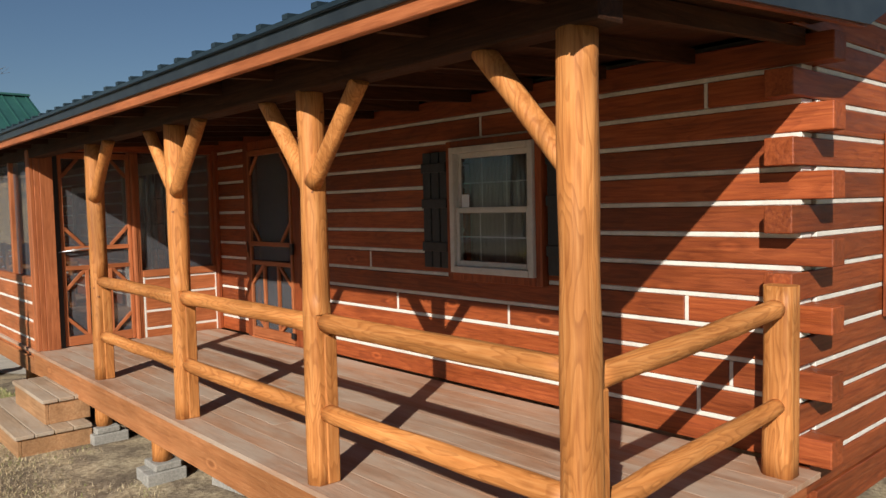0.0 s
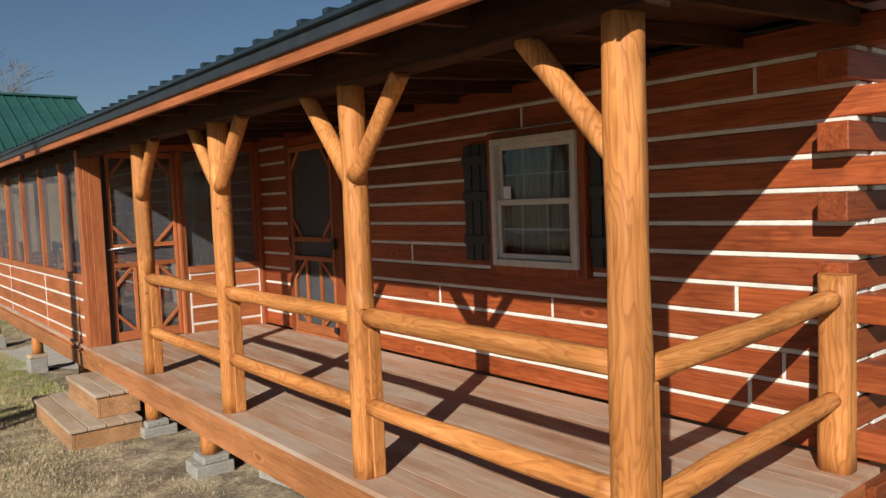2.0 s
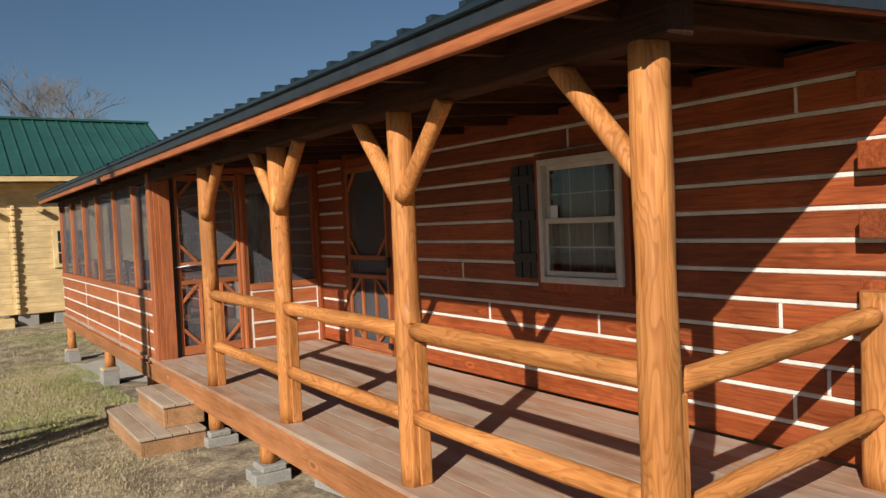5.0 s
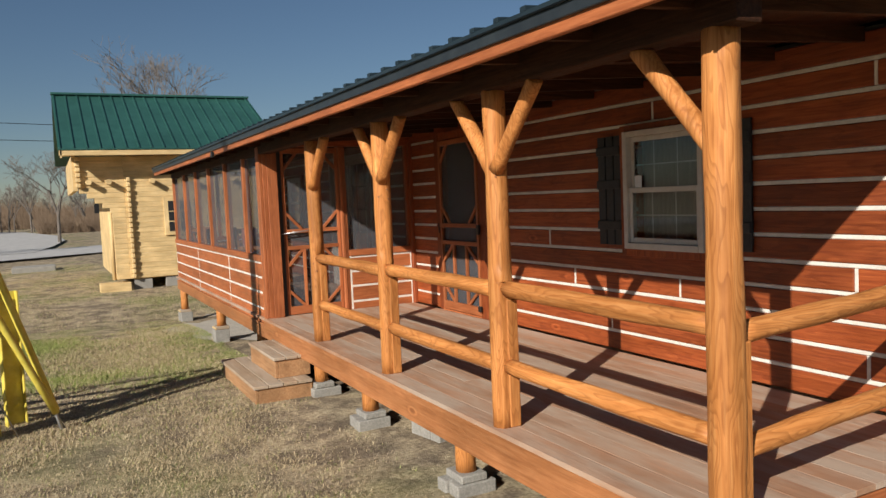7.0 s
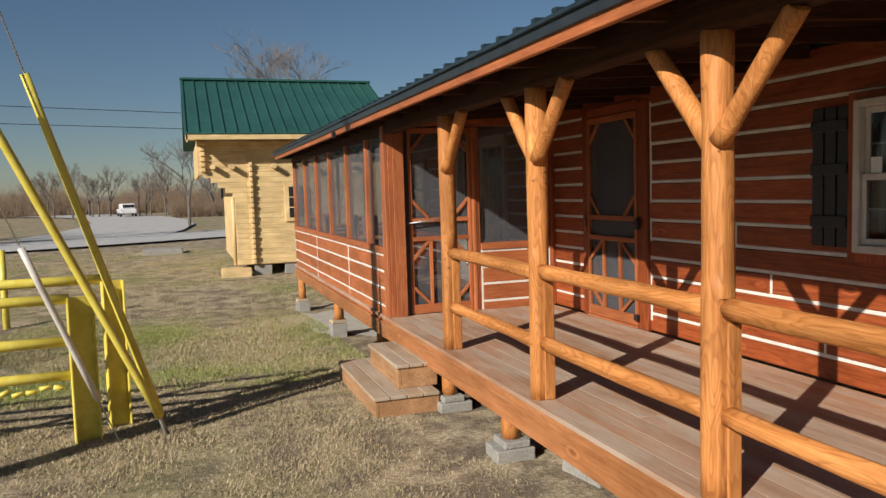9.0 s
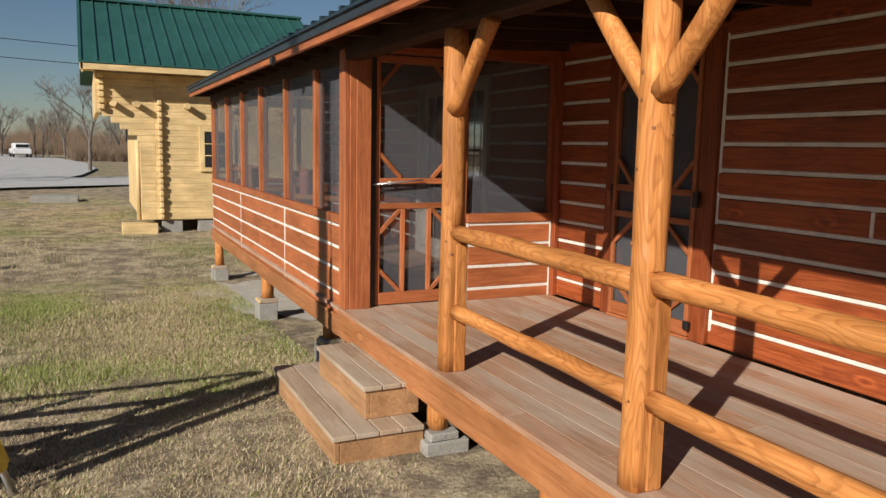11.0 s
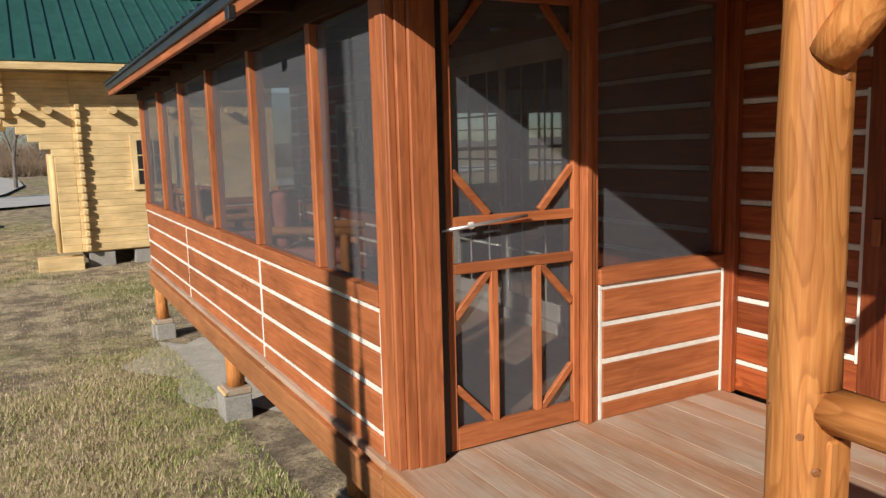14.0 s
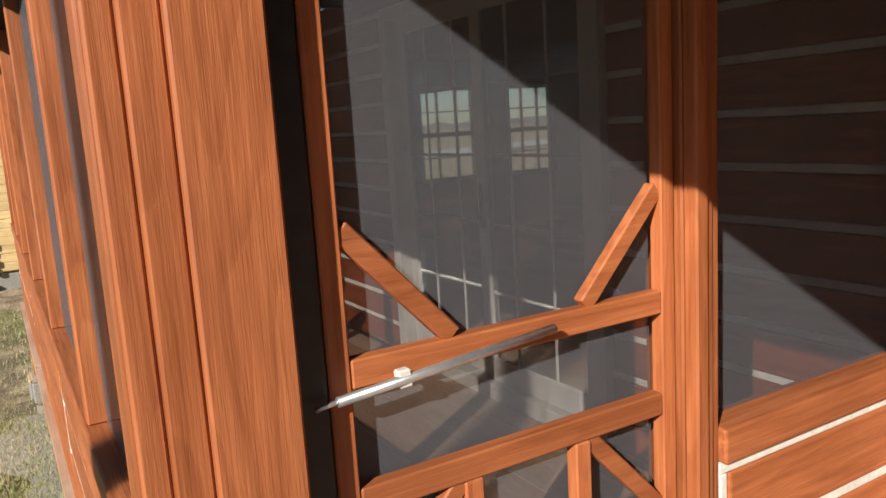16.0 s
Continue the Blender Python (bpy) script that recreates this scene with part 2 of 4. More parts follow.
def log(p, q, r0, r1, seg=20, rings=12, wob=0.004, seed=0, flats=(), dome=0.0):
    """A peeled round log from p to q. flats: (axis unit, limit, from, to): the side is cut flat at that distance over a stretch of its length."""
    p, q = Vector(p), Vector(q)
    u = (q - p).normalized()
    a = u.orthogonal().normalized() if abs(u.z) < 0.99 else Vector((1, 0, 0))
    c = u.cross(a)
    bm = bmesh.new()
    stops = [i / rings for i in range(rings + 1)]
    for _, _, f0, f1 in flats:
        for f in (f0, f1):
            if 0.001 < f < 0.999:
                stops += [f - 0.0005, f + 0.0005]
    loops = []
    for f in sorted(stops):
        r = r0 + (r1 - r0) * f
        if dome and (f == 0 or f == 1):
            r *= 1 - dome
        ring = []
        for k in range(seg):
            t = 2 * math.pi * k / seg
            d = a * math.cos(t) + c * math.sin(t)
            w = wob * noise.noise(Vector((f * (q - p).length * 2.2 + seed * 7.3, math.cos(t) * 1.3, math.sin(t) * 1.3)))
            off = d * (r + w * 2)
            for ax, lim, f0, f1 in flats:
                if f0 <= f <= f1:
                    ax = Vector(ax)
                    e = off.dot(ax) - lim
                    if e > 0:
                        off -= ax * e
            ring.append(bm.verts.new(p.lerp(q, f) + off))
        loops.append(ring)
    for x, y in zip(loops, loops[1:]):
        for k in range(seg):
            bm.faces.new((x[k], x[(k + 1) % seg], y[(k + 1) % seg], y[k])).smooth = True
    bm.faces.new(loops[0][::-1])
    bm.faces.new(loops[-1])
    return bm


def joined(*bms):
    out = bmesh.new()
    for bm in bms:
        me = bpy.data.meshes.new("tmp")
        bm.to_mesh(me)
        bm.free()
        out.from_mesh(me)
        bpy.data.meshes.remove(me)
    return out


BASE = {}


def thing(name, at, label, category, group="", kind=""):
    ob = new(name)
    ob.location = at
    ob.empty_display_size = 0.1
    BASE[ob] = Vector(at)
    return tagged(ob, label, category, group, kind)


def mesh(name, bm, mat):
    me = bpy.data.meshes.new(name)
    bmesh.ops.recalc_face_normals(bm, faces=bm.faces[:])
    bm.to_mesh(me)
    bm.free()
    me.materials.append(mat)
    return me


def part(name, bm, mat, parent, label=""):
    ob = new(name, mesh(name, bm, mat))
    ob.parent = parent
    ob.matrix_parent_inverse = Matrix.Translation(-BASE.get(parent, Vector()))
    BASE[ob] = Vector()
    return tagged(ob, label) if label else ob


def sub(name, bm, mat, parent_part, label=""):
    """A piece of a part; the part's own mesh lies in the world's coordinates."""
    ob = new(name, mesh(name, bm, mat))
    ob.parent = parent_part
    return tagged(ob, label) if label else ob


def solid(name, bm, mat, label, category, group="", kind=""):
    return tagged(new(name, mesh(name, bm, mat)), label, category, group, kind)


# ---- numbers of the plan ----
WALL, POST_X, EDGE = 4.0, 2.085, 2.0        # log wall's face, post line, deck's edge
DECK, SOUTH, SCR, NORTH = 0.62, 1.0, 7.83, 14.9
PITCH, CH0, CHINK = 0.1727, 0.787, 0.030
COURSES = 13
EAVE_X, EAVE_Z = 1.75, 2.672
RAKE_Y = 0.72

# ---- ground ----
bm = bmesh.new()
N = 60


DIP = [(7.2, 0.0), (11.0, -0.15), (14.8, -0.27), (19.5, -0.12), (26, -0.07), (2000, -0.07)]   # the lawn sinks along the screened porch


def ground_z(x, y):
    d = math.hypot(x, y - 6)
    z = 0.035 * noise.noise(Vector((x * 0.45, y * 0.45, 0))) + 0.012 * noise.noise(Vector((x * 2, y * 2, 3)))
    for (ya, za), (yb, zb) in zip(DIP, DIP[1:]):
        if ya <= y < yb:
            f = (y - ya) / (yb - ya)
            z += za + (zb - za) * f * f * (3 - 2 * f)
    if d > 150:
        z += 1.2 * noise.noise(Vector((x * 0.012, y * 0.012, 9))) * min(1, (d - 150) / 80)
    return z


def spread(k):
    f = k / N * 2 - 1
    return math.copysign(abs(f) * 22 + abs(f) ** 7 * 1500, f)


rows_v = [[bm.verts.new((spread(i), spread(j) + 6, ground_z(spread(i), spread(j) + 6))) for i in range(N + 1)] for j in range(N + 1)]
for j in range(N):
    for i in range(N):
        bm.faces.new((rows_v[j][i], rows_v[j][i + 1], rows_v[j + 1][i + 1], rows_v[j + 1][i])).smooth = True
solid("ground", bm, ground_mat, "dry winter lawn of straw, soil and green patches", "lawn", kind="structure")


def grass(name, count, x0, x1, y0, y1, h0, h1, seed, lush):
    """Blades of grass over a stretch of lawn; lush: how much of it is the green kind."""
    rng = random.Random(seed)
    green_faces = []
    verts, faces = [], []
    while len(faces) < count:
        x, y = rng.uniform(x0, x1), rng.uniform(y0, y1)
        if x > 2.05 and y < 15:
            continue
        if noise.noise(Vector((x * 0.8, y * 0.8, 5))) < rng.uniform(-0.6, 0.35):
            continue
        z, a, h = ground_z(x, y) - 0.004, rng.uniform(0, 6.3), rng.uniform(h0, h1)
        w, lean = rng.uniform(0.0022, 0.0045), rng.uniform(0.01, 0.05)
        dx, dy = math.cos(a), math.sin(a)
        i = len(verts)
        verts += [(x - dy * w, y + dx * w, z), (x + dy * w, y - dx * w, z), (x + dx * lean, y + dy * lean, z + h)]
        g = rng.random() < lush * (0.5 + 1.6 * max(0, noise.noise(Vector((x * 0.7, y * 0.5, 8))) + 0.3))
        green_faces.append(1 if g else 0)
        faces.append((i, i + 1, i + 2))
    me = bpy.data.meshes.new(name)
    me.from_pydata(verts, [], faces)
    me.materials.append(blade_mat)
    me.materials.append(green_blade)
    me.polygons.foreach_set("material_index", green_faces)
    tagged(new(name, me), "short dry lawn grass with green tufts", "grass", kind="stuff")


grass("grass", 150000, -3.5, 2.05, 2.0, 8.5, 0.010, 0.034, 3, 0.12)
grass("grass", 170000, -3.0, 2.4, 8.0, 15.0, 0.018, 0.05, 4, 0.5)
grass("grass", 90000, -7, 4.5, 14.5, 32, 0.02, 0.06, 6, 0.2)

# roads: a crossing road and one that bends away


def strip(name, points, width, z, mat, label):
    bm = bmesh.new()
    prev = None
    for k, (x, y) in enumerate(points):
        a = Vector(points[max(0, k - 1)])
        c = Vector(points[min(len(points) - 1, k + 1)])
        d = (c - a).normalized()
        s = Vector((-d.y, d.x)) * width / 2
        pair = [bm.verts.new((x + s.x, y + s.y, z)), bm.verts.new((x - s.x, y - s.y, z))]
        if prev:
            bm.faces.new((prev[0], prev[1], pair[1], pair[0]))
        prev = pair
    return solid(name, bm, mat, label, "road", kind="structure")


strip("road", [(-60, 18), (-20, 33), (-7, 38.5), (3, 43.5), (15, 49), (60, 68)], 7.5, 0.03, asphalt, "pale worn asphalt road crossing behind the lawn")
strip("road", [(-5, 43), (-4, 50), (-3.2, 60), (-3.5, 72), (-6.2, 92), (-13, 112), (-30, 134), (-60, 150)], 8.0, 0.045, asphalt, "pale asphalt road bending away past the fields")

# ---- porch deck ----
rng = random.Random(11)
floor = thing("floor", (3, 4, DECK), "stained wooden porch deck of long boards", "porch deck", kind="structure")
part("rim_board", B((EDGE, 0.92, 0.37), (EDGE + 0.045, 7.99, DECK - 0.031), 0.004), rim_mat, floor, "orange-stained rim board")
part("rim_board", B((EDGE, 7.993, 0.365), (EDGE + 0.045, NORTH, 0.522), 0.004), rim_mat, floor, "orange-stained rim board")
part("rim_ledge", B((EDGE - 0.008, 7.993, 0.523), (EDGE + 0.05, NORTH, 0.542), 0.004), rim_mat, floor)
part("end_rim_board", B((EDGE + 0.05, 0.92, 0.37), (3.85, 0.965, DECK - 0.03), 0.004), trim_x, floor)
part("joists", joined(*[B((EDGE + 0.05, y, 0.40), (WALL, y + 0.04, DECK - 0.03), 0) for y in [1.2 + 0.6 * k for k in range(23)]]), red_x, floor)
bw = 0.1415
for k in range(14):
    x0 = EDGE - 0.012 + k * bw
    cuts = [0.90] + ([3.7 + 0.9 * (k % 3), SCR + 0.1] if k % 2 else [5.2 + 0.5 * (k % 4), SCR + 0.1]) + [11.5, NORTH]
    for a, c in zip(cuts, cuts[1:]):
        dz = rng.uniform(-0.0008, 0.0008)
        part("deck_board", B((x0 + 0.0007, a + 0.001, DECK - 0.03), (x0 + bw - 0.0007, c - 0.001, DECK + dz), 0.001), deck_mat, floor)

# piers under the deck
PIERS = [(2.16, 1.6), (2.16, 3.27), (2.16, 4.98), (2.16, 6.33), (2.11, 8.52), (2.08, 11.04), (2.08, 14.66)]
for k, (x, y) in enumerate(PIERS):
    pr = thing("pier", (x, y, 0), "round log pier under the deck on grey concrete blocks", "pier", "deck piers")
    far = y > 8
    base = ground_z(x, y)
    top = base + (0.20 if far else 0.09)
    wide = 0.11 if far else 0.15
    part("pole", log((x, y, top + 0.055), (x, y, 0.39), 0.072, 0.068, 18, 3, seed=k), honey_z, pr)
    for j in range(2):
        ox = rng.uniform(-0.02, 0.02)
        part("block", B((x - wide + ox, y - 0.13 + 0.135 * j, base - 0.08), (x + wide + ox, y + 0.13 * j - 0.001, top), 0.01, 2), block_mat, pr, "rough grey concrete block")
    part("cap_block", B((x - 0.10, y - 0.12, top + 0.001), (x + 0.10, y + 0.11, top + 0.0545), 0.008), step_mat if far else block_mat, pr, "wooden shim" if far else "")
    if far:
        part("shim", B((x - 0.125, y - 0.125, top + 0.012), (x - 0.101, y + 0.10, top + 0.04), 0.004), pine_x, pr, "pale wooden shim")
for x, y, turn in ((2.50, 4.42, 12), (2.30, 8.78, 80)):
    bmb = joined(B((-0.10, -0.19, 0), (0.10, -0.065, 0.185), 0.008), B((-0.10, -0.064, 0), (-0.065, 0.064, 0.185), 0.003), B((0.065, -0.064, 0), (0.10, 0.064, 0.185), 0.003), B((-0.10, 0.065, 0), (0.10, 0.19, 0.185), 0.008))
    bmb.transform(pose(x, y, ground_z(x, y) - 0.06, 0, 0, turn))
    solid("concrete_block", bmb, block_mat, "spare grey concrete block lying under the deck", "concrete block", "spare blocks")

# ---- steps ----
steps = thing("steps", (1.75, 7.1, 0), "two low weathered wooden porch steps", "steps")
for nm, x0, x1, y0, y1, z in (("lower_step", 1.46, 2.05, 6.30, 7.88, 0.19), ("upper_step", 1.725, 2.10, 6.50, 7.56, 0.412)):
    h = 0.22 if nm == "lower_step" else 0.221
    s = part(nm, joined(B((x0, y0, z - h), (x0 + 0.035, y1, z - 0.034)), B((x0 + 0.036, y0, z - h), (x1, y0 + 0.035, z - 0.034)), B((x0 + 0.036, y1 - 0.035, z - h), (x1, y1, z - 0.034))), step_x, steps)
    nb = 4 if nm == "lower_step" else 3
    w = (x1 - x0 + 0.02) / nb
    for k in range(nb):
        sub("tread_board", B((x0 - 0.02 + k * w + 0.003, y0 - 0.02, z - 0.033), (x0 - 0.02 + (k + 1) * w - 0.003, y1 + 0.02, z), 0.006, 2), step_mat, s)

# ---- posts, braces and rails ----
POSTS = [0.94, 2.61, 4.315, 6.02]
RAIL_TOP, RAIL_LOW = 1.435, 0.975
for k, y in enumerate(POSTS):
    ps = thing("porch_post", (POST_X, y, DECK), "peeled round honey-stained log post with angled braces", "post", "porch posts")
    r = 0.076 if k == 0 else 0.071
    f = (1.49 - DECK) / (2.597 - DECK)
    flats = [((0, 1, 0), r * 0.82, 0, f)] if k < 3 else []
    if k > 0:
        flats.append(((0, -1, 0), r * 0.82, 0, f))
    part("post", log((POST_X, y, DECK), (POST_X, y, 2.597), r, r * 0.93, 28, 16, 0.004, k + 3, flats), honey_z, ps)
    part("cheek", B((POST_X - 0.002, y - 0.066, DECK), (POST_X + 0.072, y + 0.066, RAIL_TOP - 0.052), 0.006), honey_z, ps)
    br = 0.045
    if k < 3:
        part("brace", log((POST_X, y + 0.04, 2.14), (POST_X, y + 0.45, 2.597), br, br, 18, 8, 0.005, k + 20), honey_z, ps)
    if k > 0:
        part("brace", log((POST_X - 0.02, y - 0.04, 2.14), (POST_X - 0.02, y - 0.45, 2.597), br, br, 18, 8, 0.005, k + 30), honey_z, ps)
kn_rng = random.Random(5)


def knots(p, q, r, count, parent, mat):
    """Small flush branch knots on a log's side."""
    p, q = Vector(p), Vector(q)
    u = (q - p).normalized()
    a = u.orthogonal().normalized()
    c = u.cross(a)
    for _ in range(count):
        t = kn_rng.uniform(0, 6.283)
        d = a * math.cos(t) + c * math.sin(t)
        o = p.lerp(q, kn_rng.uniform(0.05, 0.95))
        rr = kn_rng.uniform(0.006, 0.013)
        part("knot", log(o + d * (r - 0.01), o + d * (r + 0.0015), rr * 1.3, rr * 0.7, 10, 2, 0.001, kn_rng.random()), mat, parent)


knot_mat = plain("dark_knot", (0.16, 0.055, 0.018), (0.34, 0.13, 0.04), 70, 0.6, 0, 0.3)
for k in range(3):
    for nm, z, r in (("top_rail", RAIL_TOP, 0.049), ("lower_rail", RAIL_LOW, 0.046)):
        solid(nm, log((POST_X + 0.01, POSTS[k] + 0.05, z), (POST_X + 0.01, POSTS[k + 1] - 0.05, z + 0.01), r, r * 0.96, 20, 16, 0.005, k * 5 + int(z * 10)), honey_y, "round peeled log rail between the porch posts", "rail", "porch rails")
for ob in [o for o in scene.objects if o.name.startswith("porch_post")]:
    knots((ob.location.x, ob.location.y, DECK), (ob.location.x, ob.location.y, 2.6), 0.069, 16, ob, knot_mat)
END_Y = 1.03
ep = thing("rail_post", (3.80, END_Y, DECK), "short squared log post against the cabin wall", "post")
part("post", log((3.80, END_Y, DECK), (3.80, END_Y, 1.585), 0.088, 0.086, 24, 8, 0.003, 60, [((1, 0, 0), 0.07, 0, 1), ((-1, 0, 0), 0.07, 0, 1), ((0, -1, 0), 0.075, 0, 1)]), honey_z, ep)
for nm, z0, z1, r in (("top_rail", 1.40, 1.47, 0.049), ("lower_rail", 0.93, 0.98, 0.048)):
    solid(nm, log((POST_X + 0.06, 0.95, z0), (3.77, END_Y, z1), r, r * 0.95, 20, 16, 0.005, int(z0 * 30)), honey_x, "round peeled log rail closing the porch's end", "rail", "porch rails")

# ---- log walls ----


def course(k):
    """Bottom and top of a log course, between the mortar joints."""
    return CH0 + (k - 1) * PITCH + CHINK / 2, CH0 + k * PITCH - CHINK / 2


WIN = (2.72, 3.68, 1.45, 2.50)
DOOR = (5.90, 7.08, DECK, 2.76)
PAT = (9.1, 10.95, DECK, 2.70)
WIN_B = (12.45, 13.35, 1.50, 2.52)
JOINT = {1: [1.60, 3.9], 2: [1.40], 3: [3.1, 4.4], 4: [1.674], 3.5: [], 5: [4.775], 11: [1.548, 3.356]}


def cut(a, c, z0, z1):
    """The stretches of a log between the openings that it meets."""
    spans = [(a, c)]
    for y0, y1, q0, q1 in (WIN, DOOR, PAT, WIN_B):
        if q0 < (z0 + z1) / 2 < q1:
            out = []
            for s, e in spans:
                if e <= y0 or s >= y1:
                    out.append((s, e))
                else:
                    out += [(s, y0)] if y0 - s > 0.03 else []
                    out += [(y1, e)] if e - y1 > 0.03 else []
            spans = out
    return spans


wall_w = thing("wall_west", (WALL, 7, DECK), "red-stained squared log wall with white mortar joints", "log wall", kind="structure")
for k in range(0, COURSES):
    z0, z1 = course(k)
    start = 0.86 if k % 2 == 0 else SOUTH + 0.004
    for a, c in cut(start, NORTH + 0.3, z0, z1):
        joints = [j for j in JOINT.get(k, []) if a < j < c]
        stops = [a] + joints + [c]
        for s, e in zip(stops, stops[1:]):
            dx = rng.uniform(-0.004, 0.004)
            part("log", B((WALL + dx, s + (0.012 if s in joints else 0), z0), (WALL + 0.15, e - (0.012 if e in joints else 0), z1), 0.007, 2), red_y, wall_w)
        for j in joints:
            part("mortar", B((WALL + 0.003, j - 0.012, z0), (WALL + 0.12, j + 0.012, z1), 0.003), chink_mat, wall_w)
    zc = CH0 + k * PITCH
    for a, c in (cut(SOUTH + 0.02, NORTH, zc - 0.01, zc + 0.01) if k < 12 else ()):
        part("mortar", B((WALL + 0.006, a, zc - CHINK / 2 + 0.001), (WALL + 0.13, c, zc + CHINK / 2 - 0.001), 0.004), chink_mat, wall_w)
for y in (DOOR[0] - 0.014, DOOR[1] + 0.014):
    part("mortar", B((WALL - 0.002, y - 0.014, DECK + 0.1), (WALL + 0.02, y + 0.014, 2.72), 0.004), chink_mat, wall_w)

wall_s = thing("wall_south", (6.5, SOUTH, 0.3), "red-stained squared log gable wall with white joints", "log wall", kind="structure")
for k in range(-1, COURSES + 9):
    z0, z1 = course(k)
    start = WALL - 0.14 if k % 2 == 1 else WALL + 0.155
    end = 10.4
    if k > COURSES:
        inset = (z0 - 2.75) / 0.42
        start, end = WALL + max(0.16, inset), 10.4 - inset
    if end - start < 0.5:
        continue
    part("log", B((start, SOUTH + rng.uniform(-0.004, 0.004), z0), (end, SOUTH + 0.15, z1), 0.007, 2), red_x, wall_s)
    part("mortar", B((max(start, WALL + 0.16), SOUTH + 0.006, z1 + 0.001), (end, SOUTH + 0.13, z1 + CHINK - 0.001), 0.004), chink_mat, wall_s)
part("sill_log", B((WALL + 0.16, SOUTH - 0.003, 0.25), (10.4, SOUTH + 0.15, 0.44), 0.006), red_x, wall_s)
sw = thing("window_1", (5.45, SOUTH, 1.3), "brown-trimmed window in the gable wall", "window", kind="structure")
part("window_frame", B((5.10, SOUTH - 0.03, 1.28), (6.0, SOUTH - 0.005, 2.40), 0.004), red_z, sw)
solid("wall_east", B((10.25, SOUTH + 0.16, 0.3), (10.4, NORTH + 0.3, 3.0)), red_y, "red log wall at the back of the cabin", "log wall", kind="structure")
wn_ = thing("wall_north", (7, NORTH + 0.4, 0.3), "red log wall at the cabin's end", "log wall", kind="structure")
NWIN = ((6.6, 7.45), (7.95, 8.75))
for lo, hi in (((WALL + 0.16, 0.3), (10.4, 1.3)), ((WALL + 0.16, 2.5), (10.4, 3.0)), ((WALL + 0.16, 1.301), (6.6, 2.499)), ((7.45, 1.301), (7.95, 2.499)), ((8.75, 1.301), (10.4, 2.499))):
    part("wall_piece", B((lo[0], NORTH + 0.31, lo[1]), (hi[0], NORTH + 0.46, hi[1]), 0), red_x, wn_)
for x0, x1 in NWIN:
    fr = thing("window_3", (x0, NORTH + 0.35, 1.3), "white gridded window across the room", "window", kind="structure")
    for lo, hi in (((x0, 1.3), (x0 + 0.05, 2.5)), ((x1 - 0.05, 1.3), (x1, 2.5)), ((x0 + 0.05, 1.3), (x1 - 0.05, 1.35)), ((x0 + 0.05, 2.45), (x1 - 0.05, 2.5)), ((x0 + 0.05, 1.87), (x1 - 0.05, 1.93)), ((x0 + 0.05, 1.6), (x1 - 0.05, 1.615)), ((x0 + 0.05, 2.18), (x1 - 0.05, 2.195)), (((x0 * 2 + x1) / 3, 1.35), ((x0 * 2 + x1) / 3 + 0.018, 2.45)), (((x0 + x1 * 2) / 3, 1.35), ((x0 + x1 * 2) / 3 + 0.018, 2.45))):
        part("window_frame", B((lo[0], NORTH + 0.34 + 0.0007 * len(fr.children), lo[1]), (hi[0], NORTH + 0.40, hi[1]), 0.002), vinyl, fr)

# room behind the glass
solid("room_floor", B((WALL + 0.16, SOUTH + 0.16, 0.52), (10.24, NORTH + 0.3, DECK - 0.004), 0), deck_mat, "wooden floor inside the cabin", "floor", kind="structure")
solid("room_ceiling", B((WALL + 0.16, SOUTH + 0.16, 2.82), (10.24, NORTH + 0.3, 2.9), 0), dark_room, "plain ceiling inside the cabin", "ceiling", kind="structure")

# ---- roof ----
roof = thing("roof", (5, 7.5, 2.9), "dark slate ribbed metal porch roof with an orange fascia", "roof", kind="structure")
Y0, Y1 = RAKE_Y, NORTH + 0.35
SL = 0.065                                     # the porch roof's slope
RZ = EAVE_Z + 0.12
top_z = RZ + SL * (WALL - EAVE_X)


def slope_sheet(x0, z0, x1, z1, y0, y1, thick):
    bm = bmesh.new()
    vs = [bm.verts.new(p) for p in ((x0, y0, z0), (x1, y0, z1), (x1, y1, z1), (x0, y1, z0), (x0, y0, z0 + thick), (x1, y0, z1 + thick), (x1, y1, z1 + thick), (x0, y1, z0 + thick))]
    for f in ((0, 3, 2, 1), (4, 5, 6, 7), (0, 1, 5, 4), (1, 2, 6, 5), (2, 3, 7, 6), (3, 0, 4, 7)):
        bm.faces.new([vs[i] for i in f])
    return bm


part("porch_sheet", slope_sheet(EAVE_X - 0.05, RZ, WALL + 0.02, top_z, Y0, Y1, 0.02), roof_mat, roof)
part("main_sheet", slope_sheet(WALL + 0.02, top_z, 7.2, top_z + 0.42 * 3.2, Y0, Y1, 0.02), roof_mat, roof)
part("back_sheet", slope_sheet(10.8, top_z, 7.2, top_z + 0.42 * 3.2 + 0.005, Y0, Y1, 0.02), roof_mat, roof)
y = Y0 + 0.05
while y < Y1:
    part("rib", joined(slope_sheet(EAVE_X - 0.052, RZ + 0.021, WALL + 0.02, top_z + 0.021, y, y + 0.045, 0.022)), roof_mat, roof)
    y += 0.229
part("eave_trim", joined(B((EAVE_X - 0.03, Y0, RZ - 0.062), (EAVE_X - 0.012, Y1, RZ - 0.001)), B((EAVE_X - 0.045, Y0, RZ - 0.004), (EAVE_X - 0.031, Y1, RZ - 0.0005), 0)), trim_metal, roof, "slate metal drip edge")
part("fascia", B((EAVE_X - 0.011, Y0 + 0.02, EAVE_Z), (EAVE_X + 0.025, Y1 - 0.02, RZ - 0.004), 0.004), trim_y, roof, "orange-stained fascia board")
